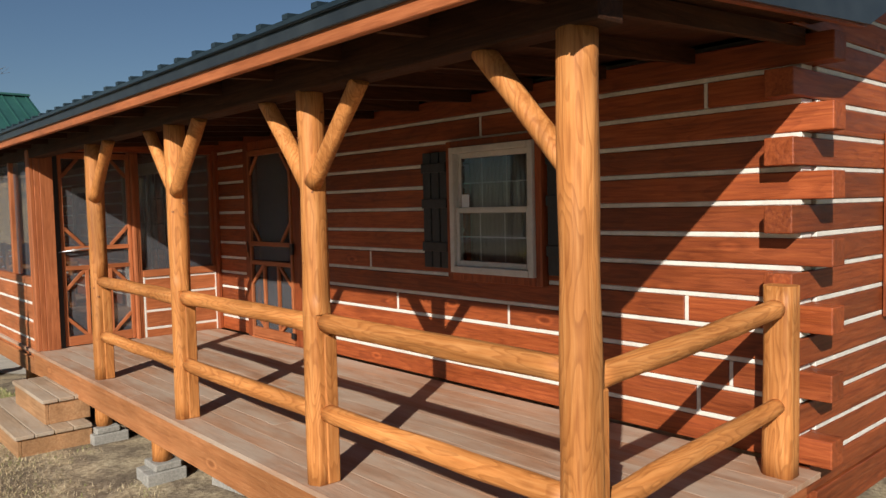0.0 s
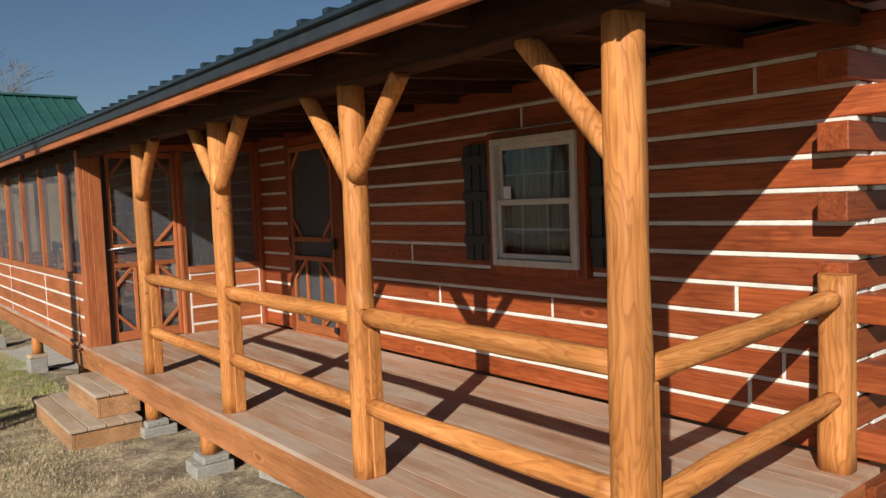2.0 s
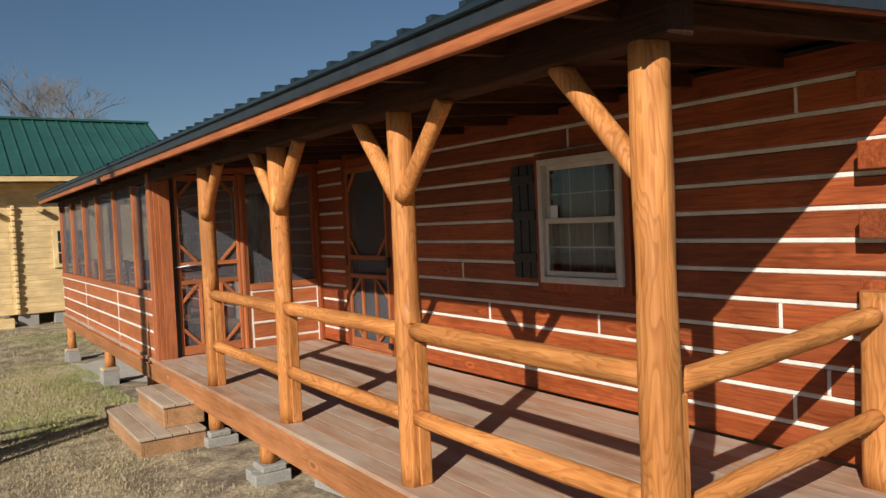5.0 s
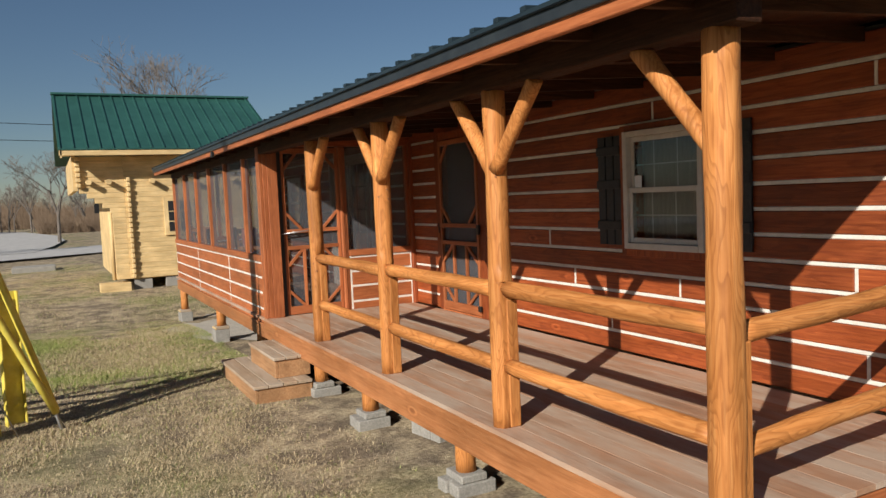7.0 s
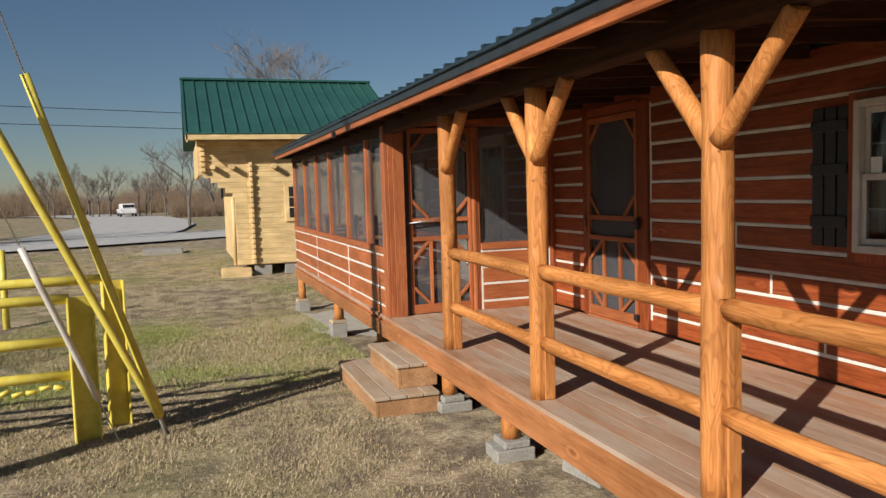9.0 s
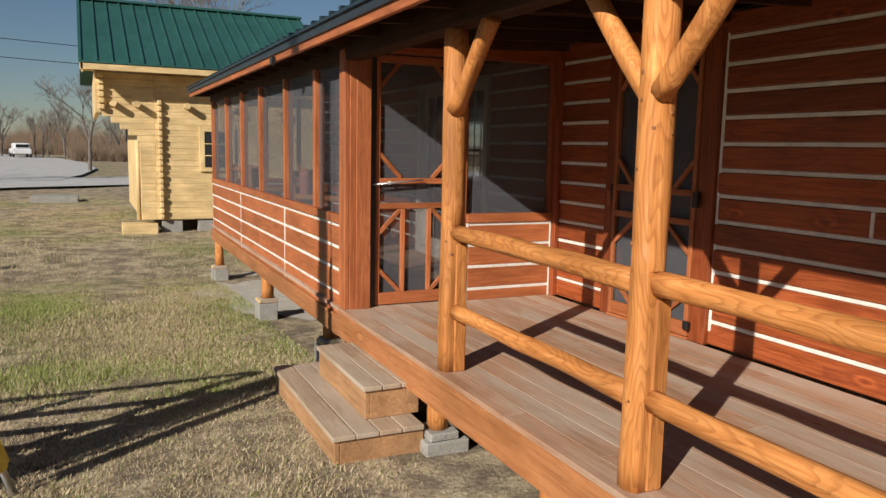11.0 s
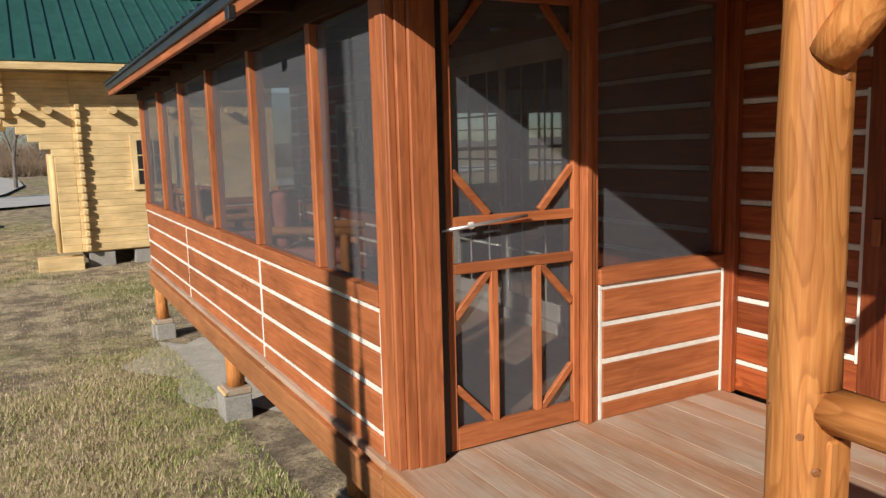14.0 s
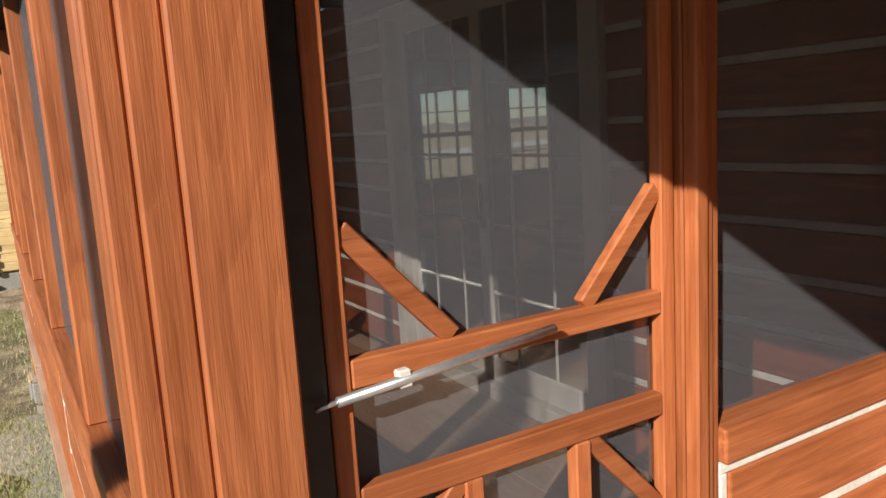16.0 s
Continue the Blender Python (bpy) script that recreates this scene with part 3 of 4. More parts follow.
part("rake_trim", slope_sheet(EAVE_X - 0.03, EAVE_Z + 0.012, WALL + 0.02, top_z - 0.10, Y0 - 0.014, Y0 - 0.001, 0.135), trim_metal, roof, "slate metal rake trim")
part("rake_trim", slope_sheet(WALL + 0.02, top_z - 0.10, 7.2, top_z + 0.42 * 3.2 - 0.10, Y0 - 0.014, Y0 - 0.001, 0.135), trim_metal, roof)
part("rake_board", slope_sheet(EAVE_X + 0.03, EAVE_Z + 0.012, WALL + 0.02, top_z - 0.11, Y0 + 0.002, Y0 + 0.035, 0.09), red_x, roof)
part("gutter_joint", B((EAVE_X - 0.05, 9.0, EAVE_Z - 0.03), (EAVE_X - 0.012, 9.08, EAVE_Z + 0.04), 0.004), black_metal, roof)
bms = []
x = EAVE_X + 0.03
while x < WALL - 0.02:
    zb = RZ - 0.035 + SL * (x - EAVE_X)
    bms.append(B((x, Y0 + 0.04, zb), (x + 0.128, Y1, zb + 0.02), 0.003))
    x += 0.134
ceil_bm = joined(*bms)
solid("ceiling", ceil_bm, brown_y, "brown board ceiling of the porch, darkened for roof shade", "ceiling", kind="structure")
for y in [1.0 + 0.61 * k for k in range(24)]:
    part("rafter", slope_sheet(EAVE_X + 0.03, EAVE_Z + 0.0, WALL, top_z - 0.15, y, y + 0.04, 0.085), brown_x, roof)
solid("beam", B((POST_X - 0.07, 0.80, 2.592), (POST_X + 0.07, NORTH, 2.79), 0.012, 2), brown_y, "brown timber beam along the post tops, darkened for roof shade", "beam", kind="structure")

# ---- window with shutters ----


def dh_window(name, x, y0, y1, z0, z1, label):
    """A white double-hung window in a wall that faces -x."""
    w = thing(name, (x, (y0 + y1) / 2, z0), label, "window", kind="structure")
    zm = (z0 + z1) / 2 - 0.005
    for a, c in (((x - 0.055, y0, z0), (x + 0.05, y0 + 0.045, z1)), ((x - 0.055, y1 - 0.045, z0), (x + 0.05, y1, z1)), ((x - 0.055, y0 + 0.045, z1 - 0.045), (x + 0.05, y1 - 0.045, z1)), ((x - 0.06, y0 + 0.045, z0), (x + 0.05, y1 - 0.045, z0 + 0.05))):
        part("window_frame", B(a, c), vinyl, w)
    for nm, s0, s1, xo in (("upper_sash", zm - 0.02, z1 - 0.046, -0.005), ("lower_sash", z0 + 0.051, zm + 0.025, -0.03)):
        ya, yb = y0 + 0.046, y1 - 0.046
        s = part(nm, joined(B((x + xo, ya, s0), (x + xo + 0.024, ya + 0.035, s1)), B((x + xo, yb - 0.035, s0), (x + xo + 0.024, yb, s1)), B((x + xo, ya + 0.035, s1 - 0.04), (x + xo + 0.024, yb - 0.035, s1)), B((x + xo, ya + 0.035, s0), (x + xo + 0.024, yb - 0.035, s0 + 0.04))), vinyl, w)
        g = sub("pane", B((x + xo + 0.009, ya + 0.03, s0 + 0.035), (x + xo + 0.014, yb - 0.03, s1 - 0.035), 0), glass, s)
        g.visible_shadow = False
        for f in (1 / 3, 2 / 3):
            yy = ya + (yb - ya) * f
            sub("muntin", B((x + xo + 0.016, yy - 0.005, s0 + 0.04), (x + xo + 0.02, yy + 0.005, s1 - 0.04), 0.001), vinyl, s)
        zz = (s0 + s1) / 2
        sub("muntin", B((x + xo + 0.0205, ya + 0.035, zz - 0.005), (x + xo + 0.024, yb - 0.035, zz + 0.005), 0.001), vinyl, s)
    for a, c in (((x - 0.028, y0 - 0.06, z0 - 0.06), (x + 0.04, y0 - 0.002, z1 + 0.05)), ((x - 0.028, y1 + 0.002, z0 - 0.06), (x + 0.04, y1 + 0.06, z1 + 0.05)), ((x - 0.03, y0 - 0.002, z1 + 0.002), (x + 0.04, y1 + 0.002, z1 + 0.05)), ((x - 0.03, y0 - 0.002, z0 - 0.06), (x + 0.04, y1 + 0.002, z0 - 0.002))):
        part("casing", B(a, c), red_z, w)
    return w


w2 = dh_window("window_2", WALL - 0.03, 2.78, 3.62, 1.51, 2.455, "white double-hung window with brown casing")
part("paper_note", B((WALL - 0.046, 3.44, 1.99), (WALL - 0.043, 3.52, 2.10), 0), paper, w2, "white paper note behind the glass")
part("curtain", joined(*[log((WALL + 0.14, 2.82 + 0.045 * i, 1.5), (WALL + 0.14, 2.82 + 0.045 * i, 2.48), 0.026, 0.026, 8, 2) for i in range(18)]), dark_room, w2, "grey curtain folds behind the glass")
for y0 in (3.70, 2.40):
    sh = thing("shutter", (WALL - 0.03, y0 + 0.15, 1.53), "black board-and-batten wooden window shutter", "shutter", "window shutters")
    for k in range(3):
        part("board", B((WALL - 0.03, y0 + k * 0.102, 1.53), (WALL - 0.006, y0 + k * 0.102 + 0.088, 2.44), 0.003), shutter_mat, sh)
    for z in (1.66, 2.00, 2.28):
        part("batten", B((WALL - 0.05, y0, z), (WALL - 0.031, y0 + 0.292, z + 0.075), 0.004), shutter_mat, sh)

# ---- screen doors ----


def screen_door(name, to_world, width, z0, z1, label, closer=False, latch=False):
    """A rustic timber screen door. Local u runs across the door, v goes out of its face; to_world turns (u, v, z) into the world."""
    o = to_world(width / 2, 0, z0)
    d = thing(name, o, label, "screen door", kind="structure")
    nv = Vector(to_world(0, 1, 0)) - Vector(to_world(0, 0, 0))
    vert, horiz = trim_z, (trim_x if abs(nv.y) > 0.5 else trim_y)

    def rail(nm, u0, zz0, u1, zz1, w, dep=0.03, out=0.0, mat=None):
        part(nm, bar(to_world(u0, out, zz0), to_world(u1, out, zz1), w, dep, nv), mat or horiz, d)
    s = 0.036
    rail("stile", s / 2, z0, s / 2, z1, s, mat=vert)
    rail("stile", width - s / 2, z0, width - s / 2, z1, s, mat=vert)
    a, c = s + 0.001, width - s - 0.001
    zr1, zr2, zb = 1.655, 1.45, z0 + 0.10
    for nm, zz, w in (("top_rail", z1 - 0.03, 0.06), ("middle_rail", zr1, 0.046), ("lower_rail", zr2, 0.046), ("bottom_rail", z0 + 0.05, 0.10)):
        rail(nm, a, zz, c, zz, w)
    u1, u2 = width * 0.335, width * 0.665
    for u in (u1, u2):
        rail("spindle", u, zb, u, zr2 - 0.024, 0.036, mat=vert)
    t = 0.024
    for p, q in (((a, zr1 + 0.22), (a + 0.185, zr1 + t)), ((c, zr1 + 0.22), (c - 0.185, zr1 + t)), ((a, z1 - 0.25), (a + 0.16, z1 - 0.06)), ((c, z1 - 0.25), (c - 0.16, z1 - 0.06)),
                 ((a, zr2 - 0.22), (u1 - 0.02, zr2 - t)), ((c, zr2 - 0.22), (u2 + 0.02, zr2 - t)), ((a, zb + 0.19), (u1 - 0.02, zb)), ((c, zb + 0.19), (u2 + 0.02, zb))):
        rail("corner_brace", p[0], p[1], q[0], q[1], 0.034, 0.024, -0.002)
    part("screen", bar(to_world(s, -0.02, (z0 + z1) / 2), to_world(width - s, -0.02, (z0 + z1) / 2), z1 - z0 - 0.06, 0.001, nv, 0), screen_mat, d, "fine grey insect screen")
    if closer:
        part("closer_tube", log(to_world(0.0, 0.04, 1.63), to_world(0.40, 0.045, 1.665), 0.008, 0.008, 12, 2, 0), steel, d, "white pneumatic door closer")
        part("closer_rod", log(to_world(-0.035, 0.04, 1.626), to_world(0.02, 0.04, 1.633), 0.004, 0.004, 8, 2, 0), steel, d)
        part("closer_clip", bar(to_world(0.10, 0.035, 1.64), to_world(0.122, 0.038, 1.642), 0.03, 0.018, nv), vinyl, d)
    if latch:
        part("pull_handle", log(to_world(0.03, 0.05, 1.56), to_world(0.03, 0.05, 1.68), 0.007, 0.007, 8, 4, 0), black_metal, d)
        part("latch", bar(to_world(width + 0.03, 0.03, 1.56), to_world(width + 0.03, 0.03, 1.67), 0.05, 0.03, nv), black_metal, d)
        part("latch", bar(to_world(width + 0.01, 0.03, 0.70), to_world(width + 0.01, 0.03, 0.76), 0.05, 0.03, nv), black_metal, d)
    return d


DX0, DX1 = 2.286, 3.01
screen_door("door_1", lambda u, v, z: Vector((DX0 + u, SCR + 0.05 - v, z)), DX1 - DX0, 0.63, 2.66, "closed orange-stained rustic screen door of the porch", closer=True)
screen_door("door_2", lambda u, v, z: Vector((WALL - 0.03 - v, 6.955 - u, z)), 0.90, 0.645, 2.66, "closed dark-stained rustic screen door of the cabin", latch=True)
dk = thing("door_3", (WALL + 0.1, 6.5, DECK), "dark panelled entrance door behind the screen door", "door", kind="structure")
part("leaf", B((WALL + 0.08, 6.0, DECK), (WALL + 0.13, 7.0, 2.72)), shutter_mat, dk)
dc = thing("door_casing", (WALL, 6.5, DECK), "dark red wooden casing round the cabin's door", "door casing", kind="structure")
for nm, lo, hi in (("jamb", (WALL - 0.03, 5.905, DECK), (WALL + 0.14, 6.05, 2.74)), ("jamb", (WALL - 0.03, 6.96, DECK), (WALL + 0.14, 7.075, 2.74)), ("head", (WALL - 0.03, 6.051, 2.665), (WALL + 0.14, 6.959, 2.76))):
    part(nm, B(lo, hi), red_z, dc)
part("threshold", B((WALL - 0.05, 6.051, DECK + 0.002), (WALL + 0.07, 6.959, DECK + 0.02)), trim_y, dc)
part("light_switch", B((WALL - 0.045, 6.99, 1.5), (WALL - 0.031, 7.03, 1.62), 0.003), trim_z, dc)

# ---- screened porch ----
sp = thing("wall_screen_south", (3, SCR, DECK), "half-log knee wall and screens closing the porch", "screen wall", kind="structure")
# column at the corner, of stepped boards
part("corner_post", B((2.035, SCR + 0.02, DECK), (2.225, SCR + 0.16, 2.68)), trim_z, sp)
for a, c, d in ((2.012, 2.049, 0.012), (2.0495, 2.099, -0.002), (2.0995, 2.222, -0.016)):
    part("trim_board", B((a, SCR - 0.012 + d, DECK), (c, SCR + 0.019, 2.66)), trim_z, sp)
part("jamb", B((2.226, SCR + 0.03, DECK), (2.282, SCR + 0.12, 2.68)), shutter_mat, sp, "narrow black jamb between the column and the door")
part("jamb", B((3.014, SCR + 0.02, DECK), (3.10, SCR + 0.12, 2.68)), trim_z, sp)
for a, c, d in ((3.016, 3.0495, -0.006), (3.05, 3.074, 0.004), (3.0745, 3.099, 0.012)):
    part("trim_board", B((a, SCR - 0.008 + d, DECK), (c, SCR + 0.019, 2.66)), trim_z, sp)
part("head", B((2.226, SCR, 2.682), (WALL, SCR + 0.14, 2.80)), red_x, sp)
KZ = [0.62, 0.718, 0.914, 1.102, 1.285]


def knee(parent, to_world, length, lo, hi, along):
    """Stacked log siding with mortar lines, framed by upright mortar."""
    mats = red_x if along == "x" else red_y

    def bx(u0, u1, v0, v1, z0, z1, bev=0.006):
        p, q = to_world(u0, v0), to_world(u1, v1)
        return B((min(p[0], q[0]), min(p[1], q[1]), z0), (max(p[0], q[0]), max(p[1], q[1]), z1), bev, 2)
    for z0, z1 in zip(KZ, KZ[1:]):
        part("siding_log", bx(0.022, length - 0.022, rng.uniform(-0.003, 0.003), 0.06, (lo if z0 == 0.62 else z0 + 0.014), z1 - 0.014), trim_x if along == "x" else trim_y, parent)
        part("mortar", bx(0.0, length, 0.005, 0.05, z1 - 0.0135, z1 + 0.0135, 0.003), chink_mat, parent)
    for u in (0.0, length - 0.02):
        part("mortar", bx(u, u + 0.02, 0.003, 0.05, lo, KZ[-1] - 0.014, 0.003), chink_mat, parent)
    part("sill", bx(-0.002, length + 0.002, -0.012, 0.08, KZ[-1] + 0.014, 1.375), trim_x if along == "x" else trim_y, parent)


knee(sp, lambda u, v: (3.103 + u, SCR + v), WALL - 3.106, DECK, 1.4, "x")
part("inner_post", B((3.93, SCR + 0.0, 1.376), (3.999, SCR + 0.09, 2.68)), red_z, sp)
part("corner_trim", B((3.955, SCR - 0.07, DECK + 0.002), (3.998, SCR - 0.005, 2.72)), red_z, sp)
part("screen", B((3.10, SCR + 0.06, 1.376), (3.93, SCR + 0.061, 2.68), 0), screen_mat, sp, "fine grey insect screen")
part("mortar", B((3.942, SCR - 0.012, DECK), (3.954, SCR - 0.001, 1.30), 0.002), chink_mat, sp)

sw_w = thing("wall_screen_west", (2.05, 11, DECK), "long screened porch side above half-log panels", "screen wall", kind="structure")
PANELS = [7.995, 9.9, 12.38, 14.86]
for a, c in zip(PANELS, PANELS[1:]):
    knee(sw_w, lambda u, v, a=a: (EDGE + 0.02 + v, a + u), c - a - 0.004, 0.545, 1.4, "y")
part("corner_board", B((2.008, SCR + 0.02, 0.592), (2.034, SCR + 0.09, 2.68)), trim_z, sw_w)
part("corner_board", B((2.014, SCR + 0.094, 0.60), (2.034, SCR + 0.158, 2.68)), trim_z, sw_w)
MUL = [8.76, 9.9, 11.13, 12.3, 13.5, 14.80]
for y in MUL:
    part("mullion", B((2.018, y - 0.032, 1.376), (2.11, y + 0.032, 2.64)), trim_z, sw_w)
part("top_plate", B((2.02, SCR + 0.165, 2.641), (2.11, NORTH, 2.80)), red_y, sw_w)
ys = [SCR + 0.165] + MUL
for a, c in zip(ys, ys[1:]):
    part("screen", B((2.06, a + 0.03, 1.376), (2.061, c - 0.03, 2.64), 0), screen_mat, sw_w, "fine grey insect screen")
sn_w = thing("wall_screen_north", (3, NORTH, DECK), "screened end of the porch above half logs", "screen wall", kind="structure")
knee(sn_w, lambda u, v: (2.11 + u, NORTH - 0.1 + v), 1.88, DECK, 1.4, "x")
for x in (2.9, 3.45):
    part("mullion", B((x - 0.03, NORTH - 0.09, 1.376), (x + 0.03, NORTH - 0.01, 2.70)), trim_z, sn_w)
part("screen", B((2.11, NORTH - 0.05, 1.376), (3.99, NORTH - 0.049, 2.70), 0), screen_mat, sn_w)

# patio door in the log wall, inside the screened porch
pd = thing("patio_door", (WALL, 9.9, DECK), "white sliding patio door with gridded glass", "patio door", kind="structure")
for lo, hi in (((WALL - 0.04, 9.1, DECK), (WALL + 0.1, 9.18, 2.70)), ((WALL - 0.04, 10.87, DECK), (WALL + 0.1, 10.95, 2.70)), ((WALL - 0.04, 9.18, 2.63), (WALL + 0.1, 10.87, 2.70)), ((WALL - 0.05, 9.18, DECK), (WALL + 0.1, 10.87, DECK + 0.08))):
    part("door_frame", B(lo, hi), vinyl, pd)
for y0, y1, xo in ((9.18, 10.05, 0.0), (9.99, 10.87, 0.035)):
    s = part("sliding_panel", joined(B((WALL + xo, y0, 0.70), (WALL + xo + 0.03, y0 + 0.08, 2.63)), B((WALL + xo, y1 - 0.08, 0.70), (WALL + xo + 0.03, y1, 2.63)), B((WALL + xo, y0 + 0.08, 0.70), (WALL + xo + 0.03, y1 - 0.08, 0.82)), B((WALL + xo, y0 + 0.08, 2.55), (WALL + xo + 0.03, y1 - 0.08, 2.63))), vinyl, pd)
    g = sub("pane", B((WALL + xo + 0.012, y0 + 0.07, 0.81), (WALL + xo + 0.017, y1 - 0.07, 2.56), 0), glass, s)
    g.visible_shadow = False
    for f in (1 / 3, 2 / 3):
        yy = y0 + (y1 - y0) * f
        sub("muntin", B((WALL + xo + 0.005, yy - 0.008, 0.82), (WALL + xo + 0.011, yy + 0.008, 2.55), 0.001), vinyl, s)
    for q in range(1, 5):
        zz = 0.82 + 1.73 * q / 5
        sub("muntin", B((WALL + xo + 0.0185, y0 + 0.08, zz - 0.008), (WALL + xo + 0.024, y1 - 0.08, zz + 0.008), 0.001), vinyl, s)
part("pull_handle", log((WALL - 0.03, 9.97, 1.5), (WALL - 0.03, 9.97, 1.72), 0.012, 0.012, 10, 3, 0), black_metal, pd, "black door pull")

dh_window("window_4", WALL - 0.03, 12.5, 13.3, 1.54, 2.46, "white double-hung window inside the screened porch")

# log chairs with cushions


def log_chair(x, y, turn):
    c = thing("log_chair", (0, 0, 0), "peeled log armchair with rust-red cushions", "armchair", "porch chairs")
    for sx in (-0.3, 0.3):
        part("front_leg", log((sx, -0.28, 0), (sx, -0.28, 0.62), 0.045, 0.04, 12, 4, 0.003, 3), honey_z, c)
        part("back_leg", log((sx, 0.28, 0), (sx, 0.42, 1.0), 0.045, 0.04, 12, 4, 0.003, 5), honey_z, c)
        part("arm", log((sx, -0.38, 0.64), (sx, 0.36, 0.66), 0.042, 0.038, 12, 4, 0.003, 7), honey_y, c)
    part("seat_rail", log((-0.3, -0.28, 0.33), (0.3, -0.28, 0.33), 0.04, 0.04, 12, 2), honey_x, c)
    part("back_rail", log((-0.3, 0.41, 0.93), (0.3, 0.41, 0.93), 0.04, 0.04, 12, 2), honey_x, c)
    part("seat_cushion", B((-0.26, -0.3, 0.36), (0.26, 0.26, 0.5), 0.05, 3), cushion, c)
    bmc = B((-0.26, 0.2, 0.5), (0.26, 0.34, 0.98), 0.05, 3)
    part("back_cushion", bmc, cushion, c)
    c.matrix_basis = pose(x, y, DECK, 0, 0, turn) @ Matrix.Diagonal((1.02, 1.02, 1.02, 1))
    return c


ch = log_chair(2.98, 11.45, 60)
copy_thing(ch, pose(2.6, 13.3, DECK, 0, 0, 100))

# ---- raw pine cabin ----
yc = thing("pine_cabin", (3.5, 22, 0), "unstained pale pine log cabin with a green metal roof", "cabin")
CX, CY, CT = 1.66, 20.4, 3.45
cw = part("wall", B((CX + 0.05, CY + 0.05, 0.16), (5.25, CY + 6.5, CT), 0), pine_x, yc)
z, k = 0.18, 0
while z < CT - 0.05:
    sub("log", B((CX - 0.06, CY, z), (5.31, CY + 0.06, z + 0.1335), 0.009, 2), pine_x, cw)
    # stepped log ends that carry the overhang, and the log ends of the cross wall
    out = 0.39
    if z > 1.9:
        out = min(1.21, 0.39 + (z - 1.9) * 1.3)
    sub("corbel_log", B((CX - out, CY + 0.001, z), (CX - 0.061, CY + 0.14, z + 0.1335), 0.009, 2), pine_x, cw)
    if z < 2.85:
        sub("log_end", B((CX + 0.0, CY - (0.12 if k % 2 else 0.10), z + 0.012), (CX + 0.09, CY - 0.001, z + 0.118), 0.02, 2), pine_x, cw)
    if z > 2.55:
        sub("log_end", B((CX - 1.2, CY - 0.12, z + 0.012), (CX - 1.08, CY, z + 0.118), 0.02, 2), pine_x, cw)
    z += 0.135
    k += 1
for x in (0.75, 1.23, 2.29, 3.3, 4.4):
    sub("log_end", log((x, CY - 0.24, 2.75), (x, CY, 2.75), 0.07, 0.07, 12, 2), pine_x, cw)
for x in (1.24, 1.36, 1.5):
    part("porch_post", log((x, CY + 0.3, 0.16), (x, CY + 0.3, 1.95), 0.06, 0.06, 12, 2), pine_z, yc)
part("front_wall", B((1.3, CY + 0.36, 0.16), (1.6, CY + 6, 2.4)), pine_z, yc)
pw = part("window", B((2.55, CY - 0.05, 1.28), (3.35, CY - 0.002, 2.30), 0.005), pine_z, yc)
sub("pane", B((2.66, CY - 0.058, 1.38), (3.24, CY - 0.051, 2.20), 0.002), shutter_mat, pw)
for zz in (1.65, 1.92):
    sub("muntin", B((2.66, CY - 0.064, zz - 0.012), (3.24, CY - 0.059, zz + 0.012), 0.002), pine_x, pw)
sub("muntin", B((2.94, CY - 0.07, 1.38), (2.965, CY - 0.065, 2.20), 0.002), pine_z, pw)


def green_slope(x0, x1, ya, za, yb, zb, t):
    bm = bmesh.new()
    vs = [bm.verts.new(p) for p in ((x0, ya, za), (x1, ya, za), (x1, yb, zb), (x0, yb, zb), (x0, ya, za + t), (x1, ya, za + t), (x1, yb, zb + t), (x0, yb, zb + t))]
    for f in ((0, 3, 2, 1), (4, 5, 6, 7), (0, 1, 5, 4), (1, 2, 6, 5), (2, 3, 7, 6), (3, 0, 4, 7)):
        bm.faces.new([vs[i] for i in f])
    return bm


GE, GR = (19.75, 3.55), (23.5, 5.38)
rf = part("roof", green_slope(0.1, 5.72, *GE, *GR, 0.03), green_mat, yc, "green ribbed metal roof")
sub("back_slope", green_slope(0.1, 5.72, 27.2, 3.55, GR[0], GR[1] + 0.004, 0.03), green_mat, rf)
x = 0.12
while x < 5.7:
    sub("rib", green_slope(x, x + 0.04, GE[0], GE[1] + 0.031, GR[0], GR[1] + 0.031, 0.035), green_mat, rf)
    x += 0.305
sub("ridge_cap", B((0.08, GR[0] - 0.14, GR[1] + 0.02), (5.74, GR[0] + 0.14, GR[1] + 0.085), 0.01), green_mat, rf)
part("eave_board", B((0.12, GE[0] + 0.02, GE[1] - 0.14), (5.65, GE[0] + 0.06, GE[1] - 0.012)), pine_x, yc)
part("soffit", B((0.15, GE[0] + 0.06, GE[1] - 0.10), (5.65, CY + 0.3, GE[1] - 0.06)), pine_x, yc)
part("rake_board", green_slope(0.14, 0.18, GE[0] + 0.02, GE[1] - 0.2, GR[0], GR[1] - 0.18, 0.2), pine_x, yc)
part("gable_panel", green_slope(0.4, 0.5, CY, CT - 0.9, CY + 6, CT - 0.9, 0.9), pine_x, yc)
for x0, x1 in ((1.7, 2.15), (2.5, 2.9), (4.2, 4.6)):
    part("block", B((x0, CY + 0.05, -0.25), (x1, CY + 0.3, 0.155), 0.008), block_mat, yc, "grey concrete block")
solid("timber_step", B((0.85, CY - 0.15, -0.2), (1.6, CY + 0.35, 0.1), 0.008), pine_x, "raw pine step by the pine cabin", "step")

# ---- yellow pipe gate and poles ----
gate = thing("pipe_barrier", (-1.5, 6.8, 0), "yellow-painted steel pipe barrier with flanged posts", "barrier")


